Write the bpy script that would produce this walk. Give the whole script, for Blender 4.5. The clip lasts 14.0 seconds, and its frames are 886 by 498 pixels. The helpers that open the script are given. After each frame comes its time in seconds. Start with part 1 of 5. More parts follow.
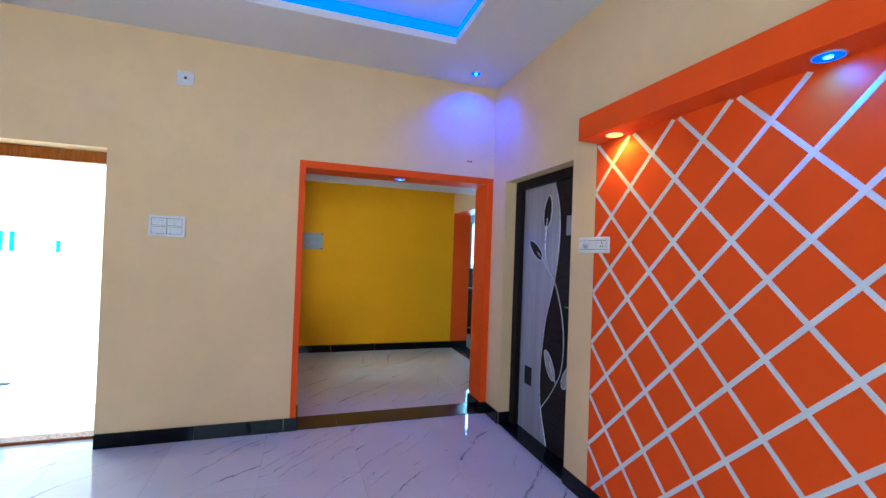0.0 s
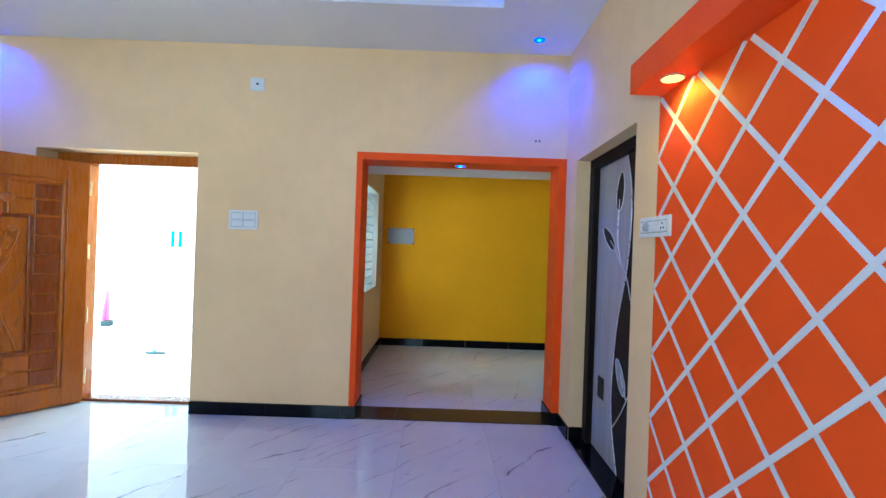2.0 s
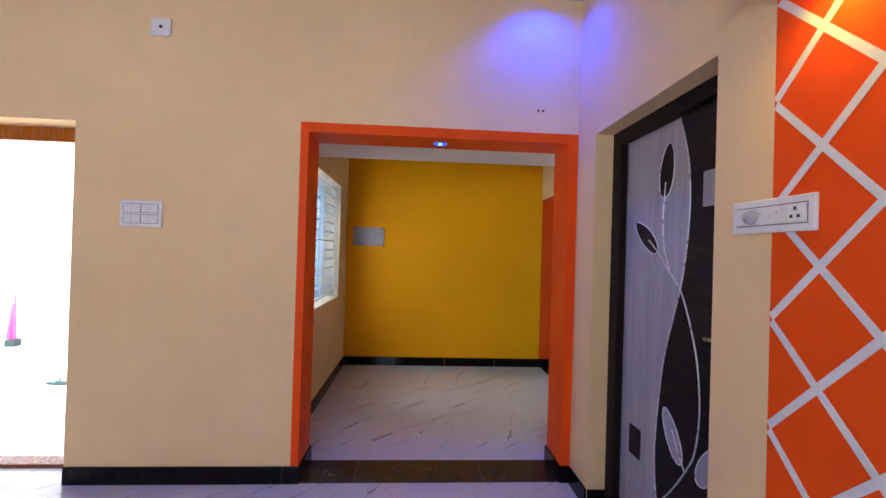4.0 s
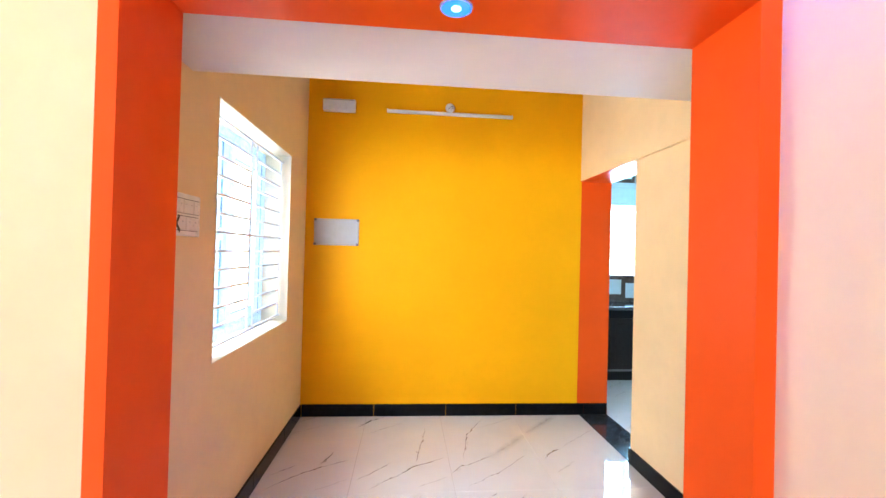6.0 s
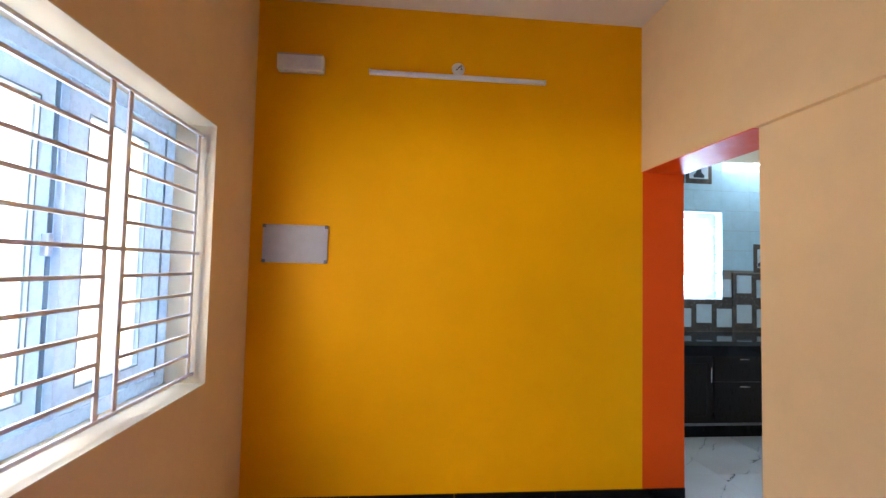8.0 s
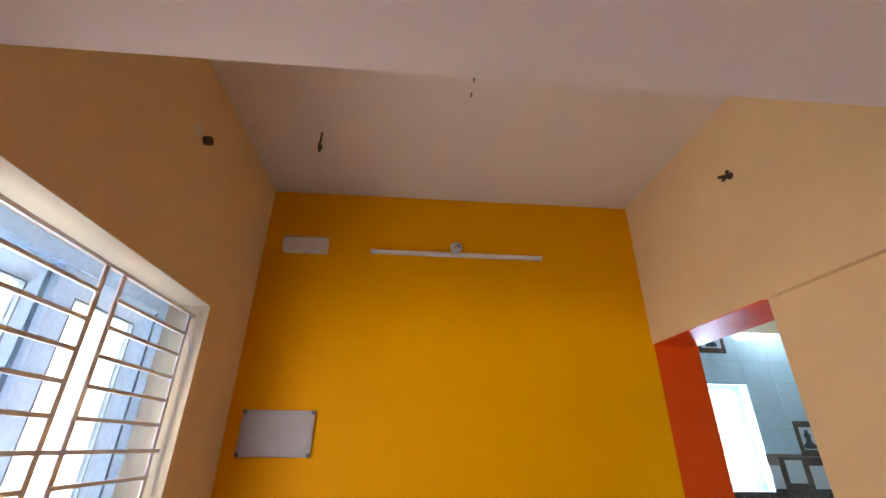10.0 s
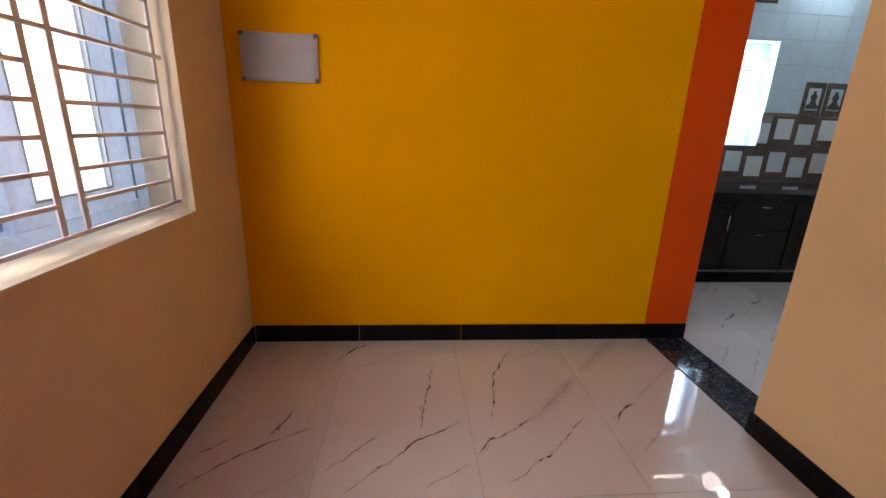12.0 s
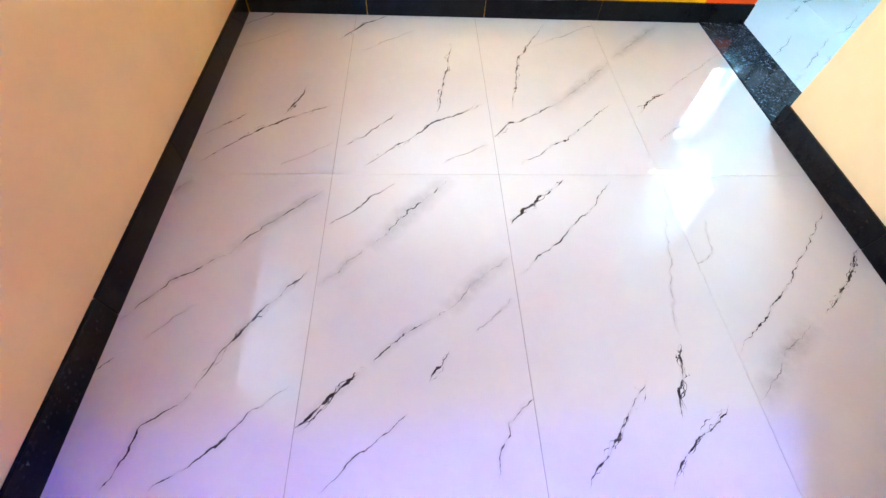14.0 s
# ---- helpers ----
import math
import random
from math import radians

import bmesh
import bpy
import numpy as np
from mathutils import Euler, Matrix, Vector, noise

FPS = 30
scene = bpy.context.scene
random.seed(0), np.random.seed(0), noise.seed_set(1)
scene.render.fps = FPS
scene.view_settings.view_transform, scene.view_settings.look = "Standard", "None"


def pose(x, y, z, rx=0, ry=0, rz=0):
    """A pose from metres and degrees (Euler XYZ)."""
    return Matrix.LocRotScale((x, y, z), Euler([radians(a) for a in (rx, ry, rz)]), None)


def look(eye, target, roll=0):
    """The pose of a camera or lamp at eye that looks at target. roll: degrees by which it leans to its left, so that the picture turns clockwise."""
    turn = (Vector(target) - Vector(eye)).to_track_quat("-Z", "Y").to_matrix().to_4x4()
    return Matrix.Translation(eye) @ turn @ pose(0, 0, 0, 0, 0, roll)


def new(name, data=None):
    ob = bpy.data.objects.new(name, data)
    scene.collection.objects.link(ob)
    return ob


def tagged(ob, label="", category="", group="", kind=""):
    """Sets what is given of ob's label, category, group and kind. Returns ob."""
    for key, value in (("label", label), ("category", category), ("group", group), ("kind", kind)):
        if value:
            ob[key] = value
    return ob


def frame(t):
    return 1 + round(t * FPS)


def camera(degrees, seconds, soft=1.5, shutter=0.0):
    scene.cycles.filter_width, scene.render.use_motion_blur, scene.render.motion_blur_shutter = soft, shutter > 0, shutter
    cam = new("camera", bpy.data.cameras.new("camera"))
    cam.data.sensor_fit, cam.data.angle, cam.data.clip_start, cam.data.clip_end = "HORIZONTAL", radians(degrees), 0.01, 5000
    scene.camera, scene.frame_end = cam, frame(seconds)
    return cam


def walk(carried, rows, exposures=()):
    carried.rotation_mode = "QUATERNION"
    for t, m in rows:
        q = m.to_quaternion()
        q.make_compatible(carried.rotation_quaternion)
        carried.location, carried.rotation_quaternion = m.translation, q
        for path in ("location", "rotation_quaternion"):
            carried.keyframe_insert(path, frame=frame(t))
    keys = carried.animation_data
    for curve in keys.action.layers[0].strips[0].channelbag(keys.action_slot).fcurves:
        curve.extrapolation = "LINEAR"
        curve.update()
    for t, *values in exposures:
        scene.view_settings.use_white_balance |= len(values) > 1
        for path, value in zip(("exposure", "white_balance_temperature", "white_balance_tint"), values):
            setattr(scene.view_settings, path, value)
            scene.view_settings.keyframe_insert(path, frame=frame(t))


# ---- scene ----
cam = camera(93.1, 14.0)
PATH = [
    (0, (0.181, -5.979, 1.401), (0.815, -4.083, 1.427), 2.1),
    (0.5, (0.458, -5.958, 1.391), (0.705, -3.974, 1.401), 2.2),
    (1, (0.683, -5.898, 1.377), (0.706, -3.898, 1.381), 2.2),
    (1.5, (0.795, -5.853, 1.35), (0.773, -3.853, 1.349), 2.1),
    (2, (0.82, -5.835, 1.351), (0.829, -3.835, 1.354), 2.0),
    (2.2, (0.815, -5.827, 1.356), (0.852, -3.828, 1.359), 1.9),
    (4.3, (0.828, -4.795, 1.363), (0.962, -2.799, 1.378), 1.7),
    (4.5, (0.818, -4.637, 1.348), (0.96, -2.642, 1.363), 1.7),
    (5, (0.824, -4.261, 1.364), (0.98, -2.267, 1.38), 1.7),
    (5.5, (0.84, -3.899, 1.37), (1.007, -1.906, 1.386), 1.6),
    (6, (0.839, -3.539, 1.369), (1.01, -1.547, 1.389), 1.5),
    (6.5, (0.847, -3.225, 1.379), (1.019, -1.232, 1.4), 1.4),
    (7, (0.883, -2.925, 1.374), (1.068, -0.934, 1.425), 1.4),
    (7.5, (0.885, -2.665, 1.376), (1.072, -0.675, 1.446), 1.4),
    (8, (0.883, -2.471, 1.403), (1.061, -0.481, 1.492), 1.3),
    (8.5, (0.922, -2.376, 1.465), (1.065, -0.423, 1.869), 1.2),
    (8.7, (0.909, -2.378, 1.488), (1.05, -0.494, 2.145), 0.9),
    (10.8, (0.909, -2.368, 1.424), (1.04, -0.569, 2.287), 0.6),
    (11, (0.919, -2.358, 1.406), (1.048, -0.462, 2.029), 0.8),
    (11.5, (0.902, -2.32, 1.32), (1.052, -0.326, 1.366), 1.4),
    (12, (0.879, -2.257, 1.236), (1.045, -0.346, 0.67), 2.0),
    (12.5, (0.853, -2.222, 1.188), (0.999, -0.544, 0.11), 2.4),
    (13, (0.847, -2.221, 1.138), (0.971, -0.786, -0.25), 3.0),
    (13.5, (0.848, -2.219, 1.114), (0.968, -1.01, -0.475), 4.0),
    (14, (0.855, -2.221, 1.119), (0.969, -1.1, -0.533), 4.4),
]
EXPOSURES = [(0.0, 1.52, 5200, -5), (0.5, 1.25, 5200, -6), (1.0, 1.68, 4930, -12), (1.5, 1.72, 4900, -15), (2.2, 1.72, 4960, -11), (4.5, 1.45, 6150, 13), (5.0, 2.0, 5850, 14), (5.5, 2.95, 5850, 9),
             (6.0, 3.1, 6250, 8), (6.5, 3.2, 6600, 10), (7.0, 3.15, 6300, 5), (7.5, 2.5, 6350, 7), (8.0, 2.0, 6800, 18), (8.5, 1.6, 7450, 23), (11.0, 1.8, 7250, 19), (11.5, 1.6, 7650, 24), (12.0, 1.44, 8200, 30),
             (12.5, 2.2, 8000, 22), (13.0, 3.25, 6600, 8), (13.5, 3.57, 6000, -1), (14.0, 3.52, 5750, -1)]
walk(cam, [(t, look(e, p, r)) for t, e, p, r in PATH], EXPOSURES)

# ---------------------------------------------------------------- world and large lights
world = bpy.data.worlds.new("sky")
scene.world = world
world.use_nodes = True
wn = world.node_tree.nodes
sky = wn.new("ShaderNodeTexSky")
sky.sky_type, sky.sun_disc = "NISHITA", False
sky.sun_elevation, sky.sun_rotation = radians(74), radians(168)
wn["Background"].inputs["Strength"].default_value = 0.15
world.node_tree.links.new(sky.outputs["Color"], wn["Background"].inputs["Color"])

sun = new("sun", bpy.data.lights.new("sun", "SUN"))
sun.data.energy, sun.data.angle, sun.data.color = 5.0, radians(0.6), (1.0, 0.95, 0.88)
SUN_EL, SUN_AZ = radians(74), radians(168)
sun.matrix_world = look((10 * math.cos(SUN_EL) * math.sin(SUN_AZ), 10 * math.cos(SUN_EL) * math.cos(SUN_AZ), 10 * math.sin(SUN_EL)), (0, 0, 0))


def area_light(name, m, w, h, watts, colour, spread=180):
    lamp = bpy.data.lights.new(name, "AREA")
    lamp.shape, lamp.size, lamp.size_y, lamp.energy, lamp.color = "RECTANGLE", w, h, watts / 2, colour
    lamp.spread = radians(spread)
    ob = new(name, lamp)
    ob.matrix_world = m
    return ob


DAY = (0.84, 0.93, 1.0)
area_light("daylight_alcove_window", look((-0.62, -1.25, 1.48), (1.0, -0.55, 1.32)), 1.7, 1.8, 22.5, DAY, 170)
area_light("daylight_kitchen_window", look((3.65, 1.86, 1.58), (3.65, -2, 1.0)), 1.5, 1.4, 165, (0.36, 0.70, 1.0))
area_light("daylight_entrance", look((-1.6, -1.55, 2.62), (-1.6, -4.4, 0.0)), 1.3, 0.7, 42, DAY)
area_light("daylight_rear_window", look((-0.6, -7.36, 1.5), (-0.6, 0, 1.0)), 2.2, 1.3, 41, DAY)


def spot_light(name, x, y, z, watts, colour, size=110, blend=0.5, dx=0.0, dy=0.0):
    lamp = bpy.data.lights.new(name, "SPOT")
    lamp.energy, lamp.color, lamp.spot_size, lamp.spot_blend, lamp.shadow_soft_size = watts / 2, colour, radians(size), blend, 0.03
    ob = new(name, lamp)
    ob.matrix_world = look((x, y, z), (x + dx, y + dy + 0.0001, z - 1))
    return ob


BLUE = (0.0, 0.03, 1.0)
spot_light("downlight_beam", 1.484, -2.776, 2.892, 36, BLUE, 135, 0.7, 0.1, 0.25)
spot_light("downlight_beam", -2.66, -2.776, 2.892, 36, BLUE, 135, 0.7, -0.1, 0.25)
spot_light("archway_beam", 0.955, -2.41, 2.025, 4.5, BLUE, 130, 0.6)
spot_light("cove_beam_warm", 1.72, -4.165, 2.05, 4.5, (1.0, 0.60, 0.02), 150, 0.8, 0.4)
spot_light("cove_beam_blue", 1.72, -5.115, 2.05, 10, (0.0, 0.10, 1.0), 150, 0.8, 0.4)

bulb_light = new("kitchen_bulb_light", bpy.data.lights.new("kitchen_bulb_light", "POINT"))
bulb_light.data.energy, bulb_light.data.color, bulb_light.data.shadow_soft_size = 2.0, (0.40, 0.74, 1.0), 0.06
bulb_light.location = (4.38, 1.17, 2.56)

# ---------------------------------------------------------------- materials


class Mat:
    """A small builder for procedural node materials."""

    def __init__(self, name, rough=0.6, metal=0.0):
        self.m = bpy.data.materials.new(name)
        self.m.use_nodes = True
        self.t = self.m.node_tree
        self.b = self.t.nodes["Principled BSDF"]
        self.b.inputs["Roughness"].default_value = rough
        self.b.inputs["Metallic"].default_value = metal

    def n(self, kind, **ins):
        node = self.t.nodes.new(kind)
        for k, v in ins.items():
            self.put(node, k.replace("_", " "), v)
        return node

    def put(self, node, key, v):
        s = node.inputs[key]
        if isinstance(v, bpy.types.NodeSocket):
            self.t.links.new(v, s)
        else:
            s.default_value = v

    def coords(self, scale=(1, 1, 1), rot=(0, 0, 0), random_shift=0.0):
        g = self.n("ShaderNodeNewGeometry")
        v = g.outputs["Position"]
        if random_shift:
            info = self.n("ShaderNodeObjectInfo")
            mul = self.n("ShaderNodeMath")
            mul.operation = "MULTIPLY"
            self.put(mul, 0, info.outputs["Random"])
            self.put(mul, 1, random_shift)
            comb = self.n("ShaderNodeCombineXYZ", X=mul.outputs[0], Y=mul.outputs[0])
            add = self.n("ShaderNodeVectorMath")
            self.put(add, 0, v)
            self.put(add, 1, comb.outputs[0])
            v = add.outputs[0]
        mp = self.n("ShaderNodeMapping", Vector=v, Scale=scale, Rotation=rot)
        return mp.outputs[0]

    def noise(self, vec, scale, detail=4.0, rough=0.55, dist=0.0):
        return self.n("ShaderNodeTexNoise", Vector=vec, Scale=scale, Detail=detail, Roughness=rough, Distortion=dist).outputs["Fac"]

    def ramp(self, fac, *stops):
        r = self.n("ShaderNodeValToRGB", Fac=fac)
        e = r.color_ramp.elements
        while len(e) < len(stops):
            e.new(0.5)
        for s, (p, c) in zip(e, stops):
            s.position = p
            s.color = (*c, 1) if len(c) == 3 else c
        return r.outputs["Color"]

    def grey(self, fac, a, b, va=0.0, vb=1.0):
        return self.ramp(fac, (a, (va,) * 3), (b, (vb,) * 3))

    def mix(self, fac, a, b, how="MIX"):
        x = self.n("ShaderNodeMix")
        x.data_type, x.blend_type = "RGBA", how
        for i, v in ((0, fac), (6, a), (7, b)):
            if isinstance(v, bpy.types.NodeSocket):
                self.t.links.new(v, x.inputs[i])
            else:
                x.inputs[i].default_value = v if i == 0 else (*v, 1)
        return x.outputs[2]

    def math(self, op, a, b=0.0):
        x = self.n("ShaderNodeMath")
        x.operation = op
        self.put(x, 0, a)
        self.put(x, 1, b)
        return x.outputs[0]

    def colour(self, c):
        self.put(self.b, "Base Color", c if isinstance(c, bpy.types.NodeSocket) else (*c, 1))
        return self

    def rough(self, r):
        self.put(self.b, "Roughness", r)
        return self

    def bump(self, h, strength=0.2, distance=0.002):
        bp = self.n("ShaderNodeBump", Height=h, Strength=strength, Distance=distance)
        self.put(self.b, "Normal", bp.outputs[0])
        return self


def scaled(c, k):
    return tuple(min(1.0, v * k) for v in c)


def paint(name, c, rough=0.55, vary=0.06):
    """Roller-painted plaster: faint patches, orange-peel relief, a few scuffs."""
    m = Mat(name, rough)
    m.put(m.b, "Specular IOR Level", 0.12)
    v = m.coords()
    big, fine = m.noise(v, 1.3, 5, 0.6), m.noise(v, 9.0, 5, 0.65)
    col = m.mix(m.grey(big, 0.3, 0.7), scaled(c, 1 - vary), scaled(c, 1 + vary))
    col = m.mix(m.grey(fine, 0.45, 0.75, 0, 0.35), col, scaled(c, 1 - 1.4 * vary))
    m.colour(col).rough(m.grey(fine, 0.3, 0.7, rough - 0.06, rough + 0.08))
    peel = m.noise(v, 170, 3, 0.6)
    trowel = m.noise(m.coords((1, 1, 2.2)), 4.5, 4, 0.5)
    h = m.math("ADD", m.math("MULTIPLY", peel, 0.25), trowel)
    return m.bump(h, 0.22, 0.004).m


CREAM = paint("cream_wall_paint", (0.85, 0.615, 0.335), 0.5)
YELLOW = paint("golden_yellow_wall_paint", (0.95, 0.434, 0.0003), 0.5, 0.05)
ORANGE = paint("orange_wall_paint", (0.86, 0.087, 0.006), 0.45, 0.05)
IVORY = paint("ivory_ceiling_paint", (0.79, 0.715, 0.63), 0.6, 0.03)
WHITE = paint("white_ceiling_paint", (0.78, 0.76, 0.74), 0.6, 0.03)
LINEWHITE = paint("white_line_paint", (0.74, 0.74, 0.76), 0.5, 0.05)
REVEAL = paint("ivory_reveal_paint", (0.82, 0.74, 0.58), 0.5, 0.04)
OUTSIDE = paint("white_exterior_paint", (0.82, 0.82, 0.80), 0.7, 0.05)


def marble_tile():
    """Polished white vitrified tile with broken dark diagonal veins, different on each tile."""
    m = Mat("white_veined_vitrified_tile", 0.07)

    def veins(turn, period, wobble, gate_lo, gate_hi, width, seed):
        v = m.coords((1, 1, 1), (0, 0, radians(-turn)), 37.0)
        xyz = m.n("ShaderNodeSeparateXYZ", Vector=v)
        slow, fast = m.noise(v, 2.3, 2, 0.5), m.noise(v, 15.0, 3, 0.6)
        off = m.math("ADD", m.math("MULTIPLY", m.math("SUBTRACT", slow, 0.5), wobble), m.math("MULTIPLY", m.math("SUBTRACT", fast, 0.5), 0.035))
        q = m.math("DIVIDE", m.math("ADD", m.math("ADD", xyz.outputs["Y"], off), seed), period)
        line = m.math("FLOOR", q)
        rnd = m.n("ShaderNodeTexWhiteNoise", Vector=m.n("ShaderNodeCombineXYZ", X=line, Y=seed).outputs[0]).outputs["Value"]
        centre = m.math("ADD", 0.25, m.math("MULTIPLY", rnd, 0.5))
        signed = m.math("MULTIPLY", m.math("SUBTRACT", m.math("FRACT", q), centre), period)
        along = m.n("ShaderNodeCombineXYZ", X=m.math("ADD", xyz.outputs["X"], m.math("MULTIPLY", rnd, 61.0)), Y=m.math("MULTIPLY", line, 5.3), Z=seed)
        gate = m.noise(along.outputs[0], 2.0, 3, 0.6)
        fat = m.noise(along.outputs[0], 11.0, 3, 0.6)
        on = m.grey(gate, gate_lo, gate_hi)
        w = m.math("MULTIPLY", m.grey(fat, 0.42, 0.70, 0.10, 1.0), width)
        near = m.math("ABSOLUTE", signed)
        core = m.math("MULTIPLY", on, m.math("LESS_THAN", near, m.math("MULTIPLY", w, on)))
        side = m.math("ADD", 0.25, m.math("MULTIPLY", m.math("GREATER_THAN", signed, 0.0), 0.75))
        soft = m.math("SUBTRACT", 1.0, m.math("MINIMUM", m.math("DIVIDE", near, m.math("ADD", m.math("MULTIPLY", w, 6.5), 0.004)), 1.0))
        for pitch, sway, gone in ((15.0, 0.055, 0.02), (11.0, 0.075, 0.05)):
            strand = m.math("ADD", signed, m.math("MULTIPLY", m.math("SUBTRACT", m.noise(v, pitch, 1.2, 0.5), 0.5), sway))
            fine = m.math("MULTIPLY", m.grey(gate, gate_lo + gone, gate_hi + gone), m.math("LESS_THAN", m.math("ABSOLUTE", strand), width * 0.24))
            core = m.math("MAXIMUM", core, m.math("MULTIPLY", fine, 0.85))
        return core, m.math("MULTIPLY", m.math("MULTIPLY", m.math("POWER", soft, 1.4), on), side), v

    core, halo, v = veins(43, 0.23, 0.20, 0.49, 0.60, 0.0066, 0.37)
    hair, haze, _ = veins(46, 0.17, 0.12, 0.505, 0.58, 0.0026, 2.71)
    base = m.mix(m.grey(m.noise(v, 1.7, 5, 0.6), 0.35, 0.7), (0.66, 0.645, 0.63), (0.585, 0.57, 0.555))
    broken = m.grey(m.noise(v, 38.0, 3, 0.6), 0.34, 0.56, 0.35, 1.0)
    col = m.mix(m.math("MULTIPLY", halo, 0.55), base, (0.26, 0.245, 0.24))
    col = m.mix(m.math("MULTIPLY", haze, 0.30), col, (0.36, 0.33, 0.31))
    col = m.mix(m.math("MULTIPLY", hair, 0.75), col, (0.20, 0.17, 0.15))
    col = m.mix(m.math("MULTIPLY", core, broken), col, (0.03, 0.026, 0.025))
    m.colour(col).rough(m.grey(m.noise(v, 6, 4), 0.35, 0.75, 0.001, 0.006))
    m.put(m.b, "Specular IOR Level", 0.75)
    wave = m.noise(m.coords(), 2.2, 1, 0.4)
    return m.bump(wave, 0.02, 0.004).m


TILE = marble_tile()


def vein_tree():
    """The distance to a bent line of three points, and how far along it, for the veins of one tile."""
    t = bpy.data.node_groups.new("vein", "ShaderNodeTree")
    for n in ("P", "A", "B", "C"):
        t.interface.new_socket(n, in_out="INPUT", socket_type="NodeSocketVector")
    for n in ("Distance", "Along"):
        t.interface.new_socket(n, in_out="OUTPUT", socket_type="NodeSocketFloat")
    gi, go = t.nodes.new("NodeGroupInput"), t.nodes.new("NodeGroupOutput")

    def vec(op, a, b):
        x = t.nodes.new("ShaderNodeVectorMath")
        x.operation = op
        for i, v in enumerate((a, b)):
            if v is not None:
                t.links.new(v, x.inputs[3 if op == "SCALE" and i else i])
        return x.outputs["Value" if op in ("DOT_PRODUCT", "LENGTH") else "Vector"]

    def num(op, a, b):
        x = t.nodes.new("ShaderNodeMath")
        x.operation = op
        for i, v in enumerate((a, b)):
            if isinstance(v, float):
                x.inputs[i].default_value = v
            else:
                t.links.new(v, x.inputs[i])
        return x.outputs[0]

    far, along = [], []
    for a, b in (("A", "B"), ("B", "C")):
        pa, ba = vec("SUBTRACT", gi.outputs["P"], gi.outputs[a]), vec("SUBTRACT", gi.outputs[b], gi.outputs[a])
        h = num("DIVIDE", vec("DOT_PRODUCT", pa, ba), vec("DOT_PRODUCT", ba, ba))
        h = num("MINIMUM", num("MAXIMUM", h, 0.0), 1.0)
        far.append(vec("LENGTH", vec("SUBTRACT", pa, vec("SCALE", ba, h)), None))
        along.append(h)
    t.links.new(num("MINIMUM", *far), go.inputs["Distance"])
    t.links.new(num("MULTIPLY", num("ADD", *along), 0.5), go.inputs["Along"])
    return t


VEIN = vein_tree()
TILE_X, TILE_Y = (0.0, 0.544, 1.152, 1.76), (-1.131, -2.347)


